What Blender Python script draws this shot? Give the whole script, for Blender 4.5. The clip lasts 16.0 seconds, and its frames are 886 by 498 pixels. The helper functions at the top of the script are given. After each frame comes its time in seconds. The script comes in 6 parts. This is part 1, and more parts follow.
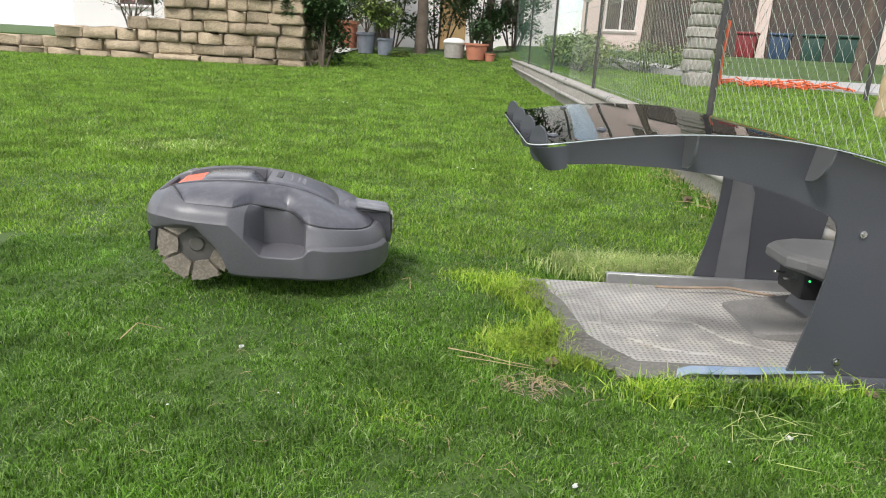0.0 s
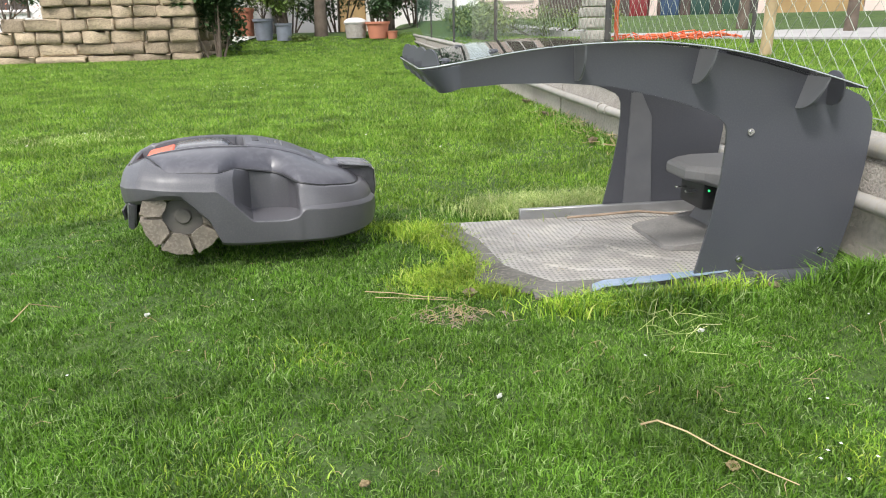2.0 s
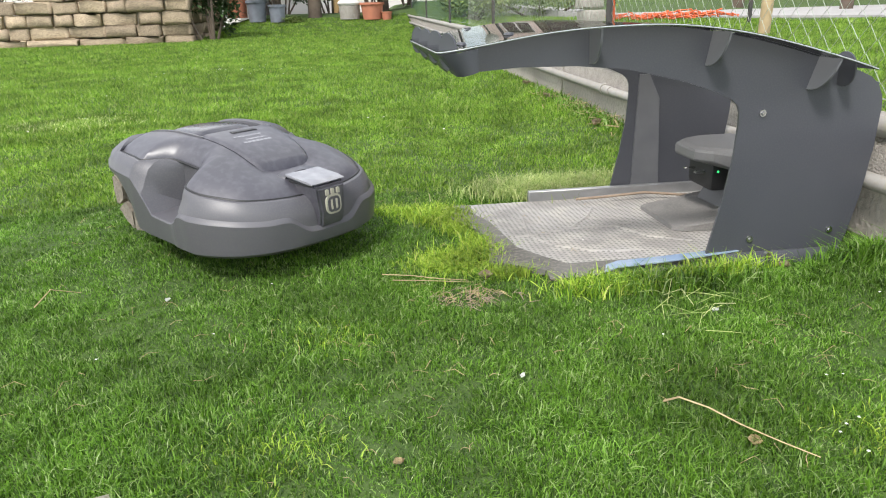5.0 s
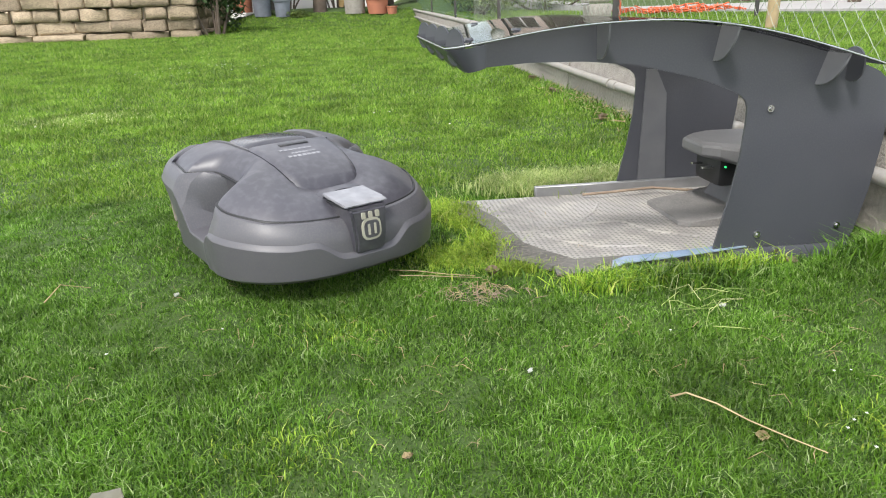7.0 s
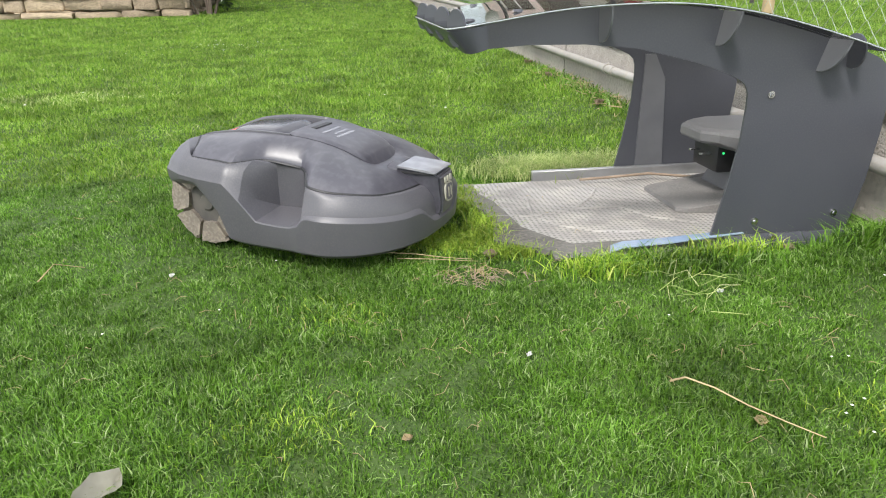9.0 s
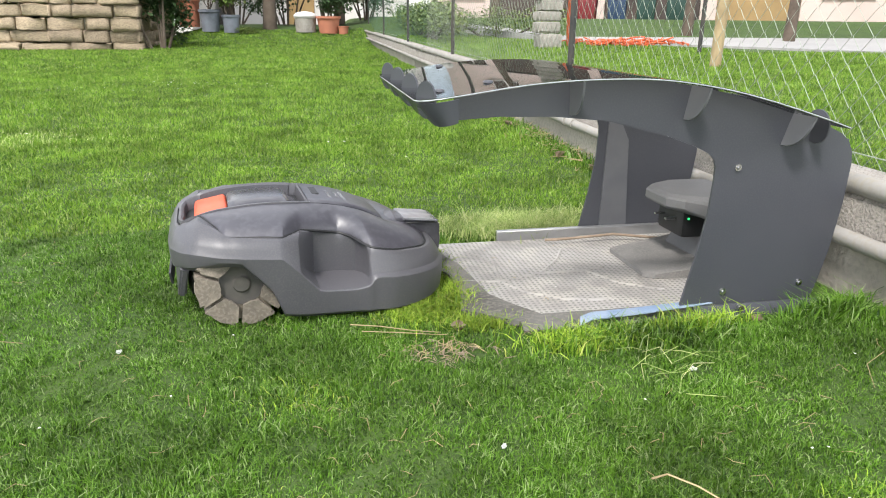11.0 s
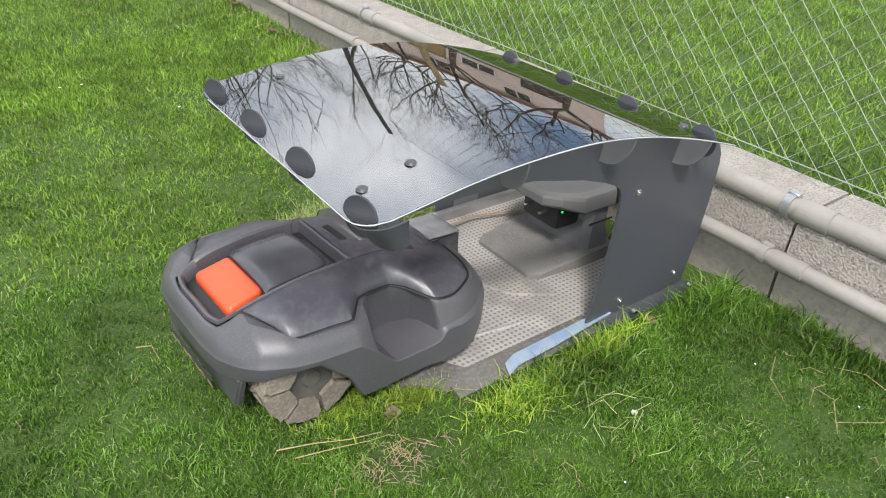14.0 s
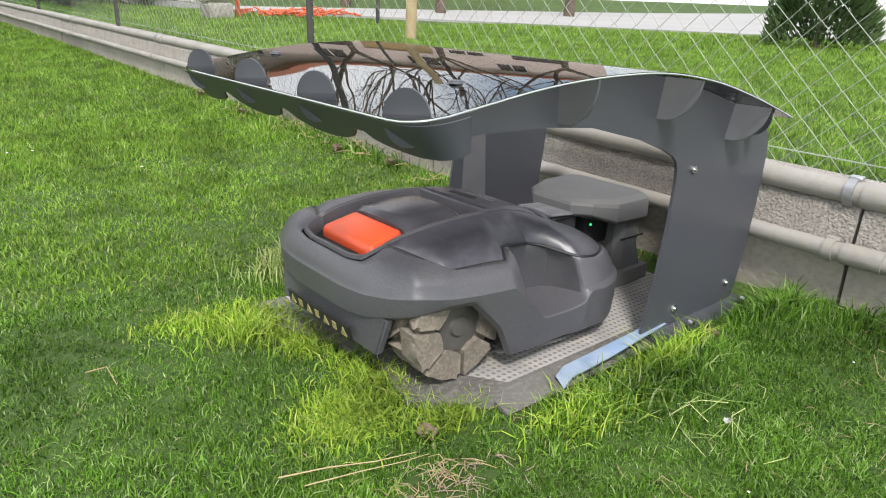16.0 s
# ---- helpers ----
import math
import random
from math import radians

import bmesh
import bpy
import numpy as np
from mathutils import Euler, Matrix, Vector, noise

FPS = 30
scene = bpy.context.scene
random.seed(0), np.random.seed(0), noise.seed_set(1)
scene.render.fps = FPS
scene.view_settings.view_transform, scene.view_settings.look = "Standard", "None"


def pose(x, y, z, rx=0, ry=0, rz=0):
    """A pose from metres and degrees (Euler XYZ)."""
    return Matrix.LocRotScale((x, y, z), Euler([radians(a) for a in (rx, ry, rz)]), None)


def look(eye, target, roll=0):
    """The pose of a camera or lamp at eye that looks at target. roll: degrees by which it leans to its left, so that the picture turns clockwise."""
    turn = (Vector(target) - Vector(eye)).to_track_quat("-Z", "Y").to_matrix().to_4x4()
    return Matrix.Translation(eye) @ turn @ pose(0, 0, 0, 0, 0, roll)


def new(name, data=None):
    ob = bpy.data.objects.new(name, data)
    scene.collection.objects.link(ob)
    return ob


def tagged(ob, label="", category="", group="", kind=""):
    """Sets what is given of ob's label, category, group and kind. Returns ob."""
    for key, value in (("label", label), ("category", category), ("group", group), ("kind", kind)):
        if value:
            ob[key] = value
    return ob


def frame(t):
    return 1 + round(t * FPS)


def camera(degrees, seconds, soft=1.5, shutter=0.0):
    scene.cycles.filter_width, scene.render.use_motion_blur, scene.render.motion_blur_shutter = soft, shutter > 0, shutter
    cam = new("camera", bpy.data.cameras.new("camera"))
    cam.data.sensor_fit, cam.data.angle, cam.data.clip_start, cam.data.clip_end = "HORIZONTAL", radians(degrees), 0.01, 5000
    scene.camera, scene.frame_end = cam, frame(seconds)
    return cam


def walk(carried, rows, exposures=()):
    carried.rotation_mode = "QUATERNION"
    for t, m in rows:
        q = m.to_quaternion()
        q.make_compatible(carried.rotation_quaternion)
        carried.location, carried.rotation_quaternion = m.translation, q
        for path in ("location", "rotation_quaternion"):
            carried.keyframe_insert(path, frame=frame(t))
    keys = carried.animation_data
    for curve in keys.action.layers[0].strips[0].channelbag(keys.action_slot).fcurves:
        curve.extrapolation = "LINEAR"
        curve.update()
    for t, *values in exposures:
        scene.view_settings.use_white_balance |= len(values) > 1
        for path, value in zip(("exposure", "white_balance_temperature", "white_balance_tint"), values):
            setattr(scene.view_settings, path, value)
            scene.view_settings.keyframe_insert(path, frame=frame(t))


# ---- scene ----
cam = camera(65.7, 16.0, soft=1.1)
PATH = [
    (0, (0.06, -0.037, 0.654), (0.055, 1.881, 0.09), 3.1),
    (0.5, (0.094, -0.014, 0.597), (0.244, 1.907, 0.059), 0.5),
    (1, (0.121, -0.031, 0.564), (0.394, 1.871, 0.007), -1.7),
    (1.5, (0.121, -0.042, 0.535), (0.412, 1.837, -0.086), -1.7),
    (2, (0.098, -0.046, 0.554), (0.305, 1.849, -0.053), -1.4),
    (2.5, (0.079, -0.046, 0.559), (0.282, 1.85, -0.046), -1.9),
    (3, (0.072, -0.05, 0.561), (0.263, 1.843, -0.055), -2.1),
    (3.5, (0.07, -0.056, 0.567), (0.294, 1.831, -0.057), -1.9),
    (4, (0.064, -0.057, 0.564), (0.276, 1.828, -0.07), -1.9),
    (4.5, (0.055, -0.055, 0.564), (0.295, 1.819, -0.093), -1.6),
    (4.7, (0.053, -0.056, 0.562), (0.28, 1.82, -0.095), -1.7),
    (7, (0.046, -0.059, 0.565), (0.25, 1.814, -0.106), -1.9),
    (7.5, (0.052, -0.058, 0.564), (0.274, 1.809, -0.118), -1.8),
    (8, (0.046, -0.061, 0.568), (0.244, 1.81, -0.111), -1.9),
    (8.2, (0.044, -0.062, 0.573), (0.236, 1.807, -0.111), -1.9),
    (10.3, (0.016, -0.007, 0.531), (0.319, 1.829, -0.201), 0.7),
    (10.5, (0.024, 0.002, 0.557), (0.325, 1.844, -0.161), 0.5),
    (11, (0.018, 0.024, 0.618), (0.38, 1.891, -0.004), 0.5),
    (11.5, (0.028, 0.05, 0.734), (0.425, 1.779, -0.189), 0.9),
    (12, (0.012, 0.088, 0.824), (0.463, 1.733, -0.221), 1.0),
    (12.5, (-0.149, 0.164, 0.891), (0.577, 1.708, -0.153), -1.0),
    (13, (-0.225, 0.247, 0.991), (0.674, 1.724, -0.015), 2.1),
    (13.5, (-0.183, 0.404, 1.015), (0.716, 1.873, -0.003), 2.2),
    (14, (-0.185, 0.493, 0.973), (0.811, 1.876, -0.073), 1.8),
    (14.5, (-0.232, 0.576, 0.778), (0.871, 1.996, -0.098), 1.2),
    (15, (-0.236, 0.628, 0.641), (0.99, 2.046, -0.057), 2.7),
    (15.5, (-0.248, 0.642, 0.621), (0.941, 2.101, -0.055), 1.8),
    (16, (-0.235, 0.647, 0.614), (0.967, 2.092, -0.067), 1.7),
]
# the clip's camera opens up a little while the lawn fills its picture
EXPOSURES = [(0, 0.56), (1.0, 0.70), (3.0, 0.77), (8.0, 0.73), (10.3, 0.86), (11.0, 0.86), (11.5, 0.72), (12.0, 0.76), (12.5, 0.84), (13.5, 0.64), (14.5, 0.62), (16, 0.67)]
walk(cam, [(t, look(eye, target, roll)) for t, eye, target, roll in PATH], EXPOSURES)

# ---- light ----
world = bpy.data.worlds.new("sky")
scene.world = world
world.use_nodes = True
wn, wl = world.node_tree.nodes, world.node_tree.links
SUN_EL, SUN_AZ = 52.0, 215.0
sky = wn.new("ShaderNodeTexSky")
sky.sky_type = 'NISHITA'
sky.sun_disc = False
sky.sun_elevation = radians(SUN_EL)
sky.sun_rotation = radians(SUN_AZ)
tc = wn.new("ShaderNodeTexCoord")
cl = wn.new("ShaderNodeTexNoise")
cl.inputs["Scale"].default_value = 2.2
cl.inputs["Detail"].default_value = 6.0
wl.new(tc.outputs["Generated"], cl.inputs["Vector"])
ramp = wn.new("ShaderNodeValToRGB")
ramp.color_ramp.elements[0].position = 0.36
ramp.color_ramp.elements[1].position = 0.6
wl.new(cl.outputs["Fac"], ramp.inputs["Fac"])
mixc = wn.new("ShaderNodeMix")
mixc.data_type = 'RGBA'
wl.new(ramp.outputs["Color"], mixc.inputs["Factor"])
wl.new(sky.outputs["Color"], mixc.inputs["A"])
mixc.inputs["B"].default_value = (11.0, 11.2, 11.5, 1.0)
wl.new(mixc.outputs["Result"], wn["Background"].inputs["Color"])
wn["Background"].inputs["Strength"].default_value = 0.12
sun = new("sun", bpy.data.lights.new("sun", 'SUN'))
sun.data.energy = 2.3
sun.data.angle = radians(10)
sun.data.color = (1.0, 0.965, 0.92)
_az = radians(SUN_AZ)
_d = Vector((math.sin(_az) * math.cos(radians(SUN_EL)), math.cos(_az) * math.cos(radians(SUN_EL)), math.sin(radians(SUN_EL))))
sun.matrix_world = look(_d * 30, (0, 0, 0))


# ---- materials ----
def mat(name, a, b=None, rough=0.6, scale=8.0, metal=0.0, bump=0.0, bscale=60.0, fine=None, per_object=0.0, island=0.0, detail=6.0, spec=0.5):
    """Two-scale noise between colours a and b, a fine grain, and a bump."""
    m = bpy.data.materials.new(name)
    m.use_nodes = True
    n, l = m.node_tree.nodes, m.node_tree.links
    p = n["Principled BSDF"]
    p.inputs["Roughness"].default_value = rough
    p.inputs["Metallic"].default_value = metal
    p.inputs["Specular IOR Level"].default_value = spec
    b = b or tuple(c * 0.8 for c in a)
    co = n.new("ShaderNodeTexCoord")
    t1 = n.new("ShaderNodeTexNoise")
    t1.inputs["Scale"].default_value = scale
    t1.inputs["Detail"].default_value = detail
    l.new(co.outputs["Object"], t1.inputs["Vector"])
    r1 = n.new("ShaderNodeValToRGB")
    r1.color_ramp.elements[0].position, r1.color_ramp.elements[1].position = 0.35, 0.68
    r1.color_ramp.elements[0].color = (*a, 1)
    r1.color_ramp.elements[1].color = (*b, 1)
    l.new(t1.outputs["Fac"], r1.inputs["Fac"])
    last = r1.outputs["Color"]
    t2 = n.new("ShaderNodeTexNoise")
    t2.inputs["Scale"].default_value = bscale
    t2.inputs["Detail"].default_value = 4.0
    l.new(co.outputs["Object"], t2.inputs["Vector"])
    if fine:
        mx = n.new("ShaderNodeMix")
        mx.data_type = 'RGBA'
        mr = n.new("ShaderNodeMapRange")
        mr.inputs["From Min"].default_value, mr.inputs["From Max"].default_value = 0.45, 0.75
        l.new(t2.outputs["Fac"], mr.inputs["Value"])
        l.new(mr.outputs["Result"], mx.inputs["Factor"])
        l.new(last, mx.inputs["A"])
        mx.inputs["B"].default_value = (*fine, 1)
        last = mx.outputs["Result"]
    if per_object or island:
        hs = n.new("ShaderNodeHueSaturation")
        src = n.new("ShaderNodeObjectInfo") if per_object else n.new("ShaderNodeNewGeometry")
        mr = n.new("ShaderNodeMapRange")
        k = per_object or island
        mr.inputs["To Min"].default_value, mr.inputs["To Max"].default_value = 1 - k, 1 + k
        l.new(src.outputs["Random" if per_object else "Random Per Island"], mr.inputs["Value"])
        l.new(mr.outputs["Result"], hs.inputs["Value"])
        l.new(last, hs.inputs["Color"])
        last = hs.outputs["Color"]
    l.new(last, p.inputs["Base Color"])
    rr = n.new("ShaderNodeMapRange")
    rr.inputs["To Min"].default_value, rr.inputs["To Max"].default_value = max(0.03, rough - 0.1), min(1.0, rough + 0.12)
    l.new(t1.outputs["Fac"], rr.inputs["Value"])
    l.new(rr.outputs["Result"], p.inputs["Roughness"])
    if bump:
        bp = n.new("ShaderNodeBump")
        bp.inputs["Strength"].default_value = bump
        bp.inputs["Distance"].default_value = 0.01
        l.new(t2.outputs["Fac"], bp.inputs["Height"])
        l.new(bp.outputs["Normal"], p.inputs["Normal"])
    return m


M_SOIL = mat("lawn_soil", (0.035, 0.07, 0.01), (0.065, 0.115, 0.018), 0.95, 3.0, bump=0.8, bscale=90, fine=(0.055, 0.085, 0.016))
M_SHELL = mat("grey_shell", (0.066, 0.064, 0.073), (0.09, 0.087, 0.097), 0.42, 5.0, bump=0.02, bscale=300, fine=(0.1, 0.096, 0.098), spec=0.6)
M_HOOD = mat("dark_hood", (0.042, 0.04, 0.05), (0.06, 0.057, 0.07), 0.4, 7.0, fine=(0.08, 0.077, 0.09), spec=0.8)
M_BLACK = mat("black_plastic", (0.012, 0.012, 0.013), (0.02, 0.02, 0.021), 0.5, 20)
M_LID = mat("smoked_lid", (0.045, 0.044, 0.052), (0.07, 0.068, 0.078), 0.2, 9.0)
M_ORANGE = mat("orange_plastic", (0.72, 0.10, 0.03), (0.62, 0.08, 0.03), 0.4, 12.0)
M_PALE = mat("pale_plastic", (0.45, 0.46, 0.48), (0.32, 0.33, 0.35), 0.25, 30.0)
M_LAMP = mat("grey_lamp_cover", (0.2, 0.2, 0.215), (0.27, 0.27, 0.285), 0.2, 30.0)
M_BADGE = mat("badge_beige", (0.42, 0.40, 0.32), None, 0.5, 30.0)
M_YELLOW = mat("yellow_label", (0.33, 0.28, 0.12), None, 0.5, 30.0)
M_TYRE = mat("muddy_tyre", (0.3, 0.255, 0.2), (0.15, 0.128, 0.105), 0.9, 12.0, bump=0.3, bscale=150, fine=(0.31, 0.265, 0.21))
M_MUD = mat("dark_mud", (0.14, 0.12, 0.09), (0.2, 0.17, 0.13), 0.95, 20.0, bump=0.4, bscale=120)
M_HUB = mat("dusty_hub", (0.06, 0.056, 0.052), (0.11, 0.1, 0.085), 0.75, 20.0)
M_PANEL = mat("anthracite_panel", (0.058, 0.06, 0.072), (0.07, 0.072, 0.085), 0.4, 4.0, bump=0.02, bscale=300, fine=(0.074, 0.076, 0.084))
M_TAB = mat("grey_tab", (0.045, 0.047, 0.056), (0.06, 0.062, 0.072), 0.4, 10.0)
# light on the gussets' front faces is put into this paler grey
M_TABL = mat("lit_gusset_and_bracket", (0.118, 0.121, 0.13), (0.145, 0.147, 0.156), 0.35, 10.0)
M_ALU = mat("dull_aluminium", (0.45, 0.45, 0.46), (0.33, 0.33, 0.33), 0.4, 10.0, metal=0.7, bump=0.05, bscale=120)
M_STEEL = mat("bright_steel", (0.7, 0.7, 0.7), None, 0.25, 10.0, metal=1.0)
M_FILM = mat("blue_film", (0.35, 0.47, 0.66), (0.6, 0.68, 0.8), 0.12, 14.0, metal=0.4, bump=0.3, bscale=40)
M_STATION = mat("station_plastic", (0.12, 0.12, 0.126), (0.16, 0.16, 0.164), 0.6, 10.0, bump=0.05, bscale=300, fine=(0.14, 0.135, 0.13))
M_PIPE = mat("old_grey_pipe", (0.33, 0.31, 0.285), (0.25, 0.235, 0.215), 0.7, 6.0, bump=0.15, bscale=60, fine=(0.3, 0.27, 0.22))
M_CONC = mat("rough_concrete", (0.38, 0.345, 0.29), (0.28, 0.25, 0.215), 0.9, 3.0, bump=0.6, bscale=70, fine=(0.26, 0.24, 0.21))
M_CONC2 = mat("pebbled_coping", (0.43, 0.39, 0.345), (0.33, 0.3, 0.265), 0.9, 14.0, bump=0.8, bscale=170, fine=(0.2, 0.185, 0.165))
M_ROAD = mat("pale_paving", (0.36, 0.345, 0.33), (0.31, 0.3, 0.29), 0.85, 0.7, bump=0.1, bscale=20, fine=(0.28, 0.27, 0.26))
M_WIRE = mat("galvanised_wire", (0.34, 0.38, 0.31), (0.25, 0.28, 0.23), 0.65, 4.0, spec=0.25)
M_GWIRE = mat("green_wire", (0.06, 0.13, 0.09), (0.09, 0.17, 0.12), 0.5, 4.0)
M_POST = mat("dark_steel_post", (0.035, 0.035, 0.035), (0.07, 0.06, 0.05), 0.6, 9.0, bump=0.1)
M_STAKE = mat("wooden_stake", (0.42, 0.32, 0.18), (0.3, 0.22, 0.12), 0.8, 5.0, bump=0.3, bscale=40)
M_STONE = mat("tufa_block", (0.4, 0.315, 0.21), (0.28, 0.22, 0.15), 0.92, 3.2, bump=1.0, bscale=14, fine=(0.22, 0.17, 0.12), per_object=0.26)
M_MORTAR = mat("mortar", (0.3, 0.26, 0.2), None, 0.95, 10, bump=0.3)
M_TERRA = mat("terracotta", (0.5, 0.19, 0.11), (0.42, 0.16, 0.1), 0.8, 6.0)
M_POT = mat("grey_pot", (0.2, 0.22, 0.26), (0.15, 0.16, 0.19), 0.6, 6.0)
M_PINK = mat("pink_render", (0.66, 0.53, 0.48), (0.6, 0.47, 0.42), 0.9, 0.6, bump=0.1, bscale=30)
M_WHITE = mat("white_render", (0.74, 0.7, 0.68), (0.66, 0.62, 0.6), 0.9, 0.5, bump=0.1, bscale=30)
M_DARK = mat("dark_pane_shaded_bay", (0.09, 0.06, 0.05), (0.05, 0.04, 0.035), 0.6, 2.0)
M_OCHRE = mat("ochre_door", (0.38, 0.25, 0.11), (0.3, 0.2, 0.09), 0.7, 2.0)
M_REDBIN = mat("red_plastic", (0.22, 0.02, 0.025), None, 0.5, 5.0)
M_BLUEBIN = mat("blue_plastic", (0.03, 0.06, 0.12), None, 0.5, 5.0)
M_GREENBIN = mat("green_plastic", (0.02, 0.06, 0.045), None, 0.5, 5.0)
M_NET = mat("orange_net", (0.75, 0.14, 0.05), None, 0.7, 8.0)
M_BARK = mat("bark", (0.13, 0.1, 0.075), (0.08, 0.06, 0.045), 0.95, 6.0, bump=0.8, bscale=30)
M_LEAF = mat("dark_leaf", (0.03, 0.065, 0.018), (0.05, 0.1, 0.025), 0.55, 2.0, island=0.45)
M_NEEDLE = mat("conifer_needle", (0.06, 0.105, 0.035), (0.09, 0.14, 0.045), 0.6, 2.0, island=0.4)
M_LEAFY = mat("light_leaf", (0.1, 0.16, 0.03), (0.16, 0.2, 0.04), 0.6, 2.0, island=0.4)
M_DRY = mat("dry_leaf", (0.36, 0.275, 0.2), (0.26, 0.195, 0.14), 0.8, 30.0, bump=0.3)
M_STRAW = mat("straw", (0.4, 0.31, 0.165), (0.32, 0.24, 0.13), 0.8, 20.0, island=0.3)
M_PETAL = mat("white_petal", (0.8, 0.8, 0.76), None, 0.7, 20.0)
M_GLOBE = mat("milky_globe", (0.75, 0.73, 0.68), None, 0.2, 5.0)
M_EDGE = mat("polished_edge", (0.5, 0.52, 0.55), None, 0.2)


def blade_mat(name, a, b, c):
    m = bpy.data.materials.new(name)
    m.use_nodes = True
    n, l = m.node_tree.nodes, m.node_tree.links
    p = n["Principled BSDF"]
    p.inputs["Roughness"].default_value = 0.55
    p.inputs["Specular IOR Level"].default_value = 0.35
    g = n.new("ShaderNodeNewGeometry")
    r = n.new("ShaderNodeValToRGB")
    e = r.color_ramp.elements
    e[0].color, e[1].color = (*a, 1), (*c, 1)
    e.new(0.4).color = (*b, 1)
    e.new(0.82).color = (b[0] * 1.55, b[1] * 1.4, b[2] * 1.6, 1)
    l.new(g.outputs["Random Per Island"], r.inputs["Fac"])
    co = n.new("ShaderNodeTexCoord")
    t = n.new("ShaderNodeTexNoise")
    t.inputs["Scale"].default_value = 4.5
    t.inputs["Detail"].default_value = 5.0
    l.new(co.outputs["Object"], t.inputs["Vector"])
    mr = n.new("ShaderNodeMapRange")
    mr.inputs["From Min"].default_value, mr.inputs["From Max"].default_value = 0.3, 0.7
    mr.inputs["To Min"].default_value, mr.inputs["To Max"].default_value = 0.62, 1.4
    l.new(t.outputs["Fac"], mr.inputs["Value"])
    h = n.new("ShaderNodeHueSaturation")
    l.new(mr.outputs["Result"], h.inputs["Value"])
    l.new(r.outputs["Color"], h.inputs["Color"])
    l.new(h.outputs["Color"], p.inputs["Base Color"])
    tr = n.new("ShaderNodeBsdfTranslucent")
    l.new(h.outputs["Color"], tr.inputs["Color"])
    mx = n.new("ShaderNodeMixShader")
    mx.inputs["Fac"].default_value = 0.3
    l.new(p.outputs["BSDF"], mx.inputs[1])
    l.new(tr.outputs["BSDF"], mx.inputs[2])
    l.new(mx.outputs["Shader"], n["Material Output"].inputs["Surface"])
    return m


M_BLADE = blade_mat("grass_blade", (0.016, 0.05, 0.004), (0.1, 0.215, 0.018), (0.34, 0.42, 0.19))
# the far lawn's brightness at a grazing view is put into this paler blade
M_BLADE_GRAZE = blade_mat("far_blade_grazing_sheen", (0.05, 0.125, 0.011), (0.15, 0.27, 0.025), (0.34, 0.39, 0.14))
M_LIME = blade_mat("lime_blade", (0.13, 0.26, 0.025), (0.27, 0.41, 0.04), (0.48, 0.5, 0.14))
M_PALEB = blade_mat("pale_blade", (0.17, 0.28, 0.06), (0.34, 0.43, 0.14), (0.6, 0.57, 0.34))


def acrylic():
    m = bpy.data.materials.new("clear_acrylic")
    m.use_nodes = True
    n, l = m.node_tree.nodes, m.node_tree.links
    n.remove(n["Principled BSDF"])
    gl = n.new("ShaderNodeBsdfGlossy")
    gl.inputs["Roughness"].default_value = 0.015
    tr = n.new("ShaderNodeBsdfTransparent")
    tr.inputs["Color"].default_value = (0.9, 0.91, 0.92, 1)
    fr = n.new("ShaderNodeFresnel")
    fr.inputs["IOR"].default_value = 5.5
    mx = n.new("ShaderNodeMixShader")
    l.new(fr.outputs["Fac"], mx.inputs["Fac"])
    l.new(tr.outputs["BSDF"], mx.inputs[1])
    l.new(gl.outputs["BSDF"], mx.inputs[2])
    l.new(mx.outputs["Shader"], n["Material Output"].inputs["Surface"])
    return m


M_ACRYL = acrylic()


def plate_mat():
    """Grey plastic plate with rows of raised studs, dusty along the wheel tracks."""
    m = mat("studded_plate", (0.42, 0.40, 0.38), (0.25, 0.235, 0.215), 0.75, 5.0, fine=(0.48, 0.45, 0.4), bscale=14)
    n, l = m.node_tree.nodes, m.node_tree.links
    p = n["Principled BSDF"]
    co = n.new("ShaderNodeTexCoord")
    v = n.new("ShaderNodeTexVoronoi")
    v.inputs["Scale"].default_value = 78.0
    v.inputs["Randomness"].default_value = 0.0
    l.new(co.outputs["Object"], v.inputs["Vector"])
    mr = n.new("ShaderNodeMapRange")
    mr.inputs["From Min"].default_value, mr.inputs["From Max"].default_value = 0.24, 0.34
    l.new(v.outputs["Distance"], mr.inputs["Value"])
    mx = n.new("ShaderNodeMix")
    mx.data_type = 'RGBA'
    old = p.inputs["Base Color"].links[0].from_socket
    mx.inputs["A"].default_value = (0.2, 0.19, 0.177, 1)
    l.new(mr.outputs["Result"], mx.inputs["Factor"])
    l.new(old, mx.inputs["B"])
    l.new(mx.outputs["Result"], p.inputs["Base Color"])
    bp = n.new("ShaderNodeBump")
    bp.inputs["Strength"].default_value = 0.5
    bp.inputs["Distance"].default_value = 0.003
    l.new(mr.outputs["Result"], bp.inputs["Height"])
    l.new(bp.outputs["Normal"], p.inputs["Normal"])
    return m


M_PLATE = plate_mat()
M_DUSTY = mat("dusty_plastic", (0.23, 0.22, 0.21), (0.16, 0.155, 0.15), 0.7, 9.0, bump=0.05, bscale=200, fine=(0.27, 0.255, 0.235))
M_GRIME = mat("grimy_plate", (0.15, 0.143, 0.132), (0.085, 0.079, 0.07), 0.85, 9.0, bump=0.25, bscale=110, fine=(0.2, 0.185, 0.16))
M_LED = bpy.data.materials.new("green_led")
M_LED.use_nodes = True
M_LED.node_tree.nodes["Principled BSDF"].inputs["Emission Color"].default_value = (0.05, 1.0, 0.25, 1)
M_LED.node_tree.nodes["Principled BSDF"].inputs["Emission Strength"].default_value = 0.8
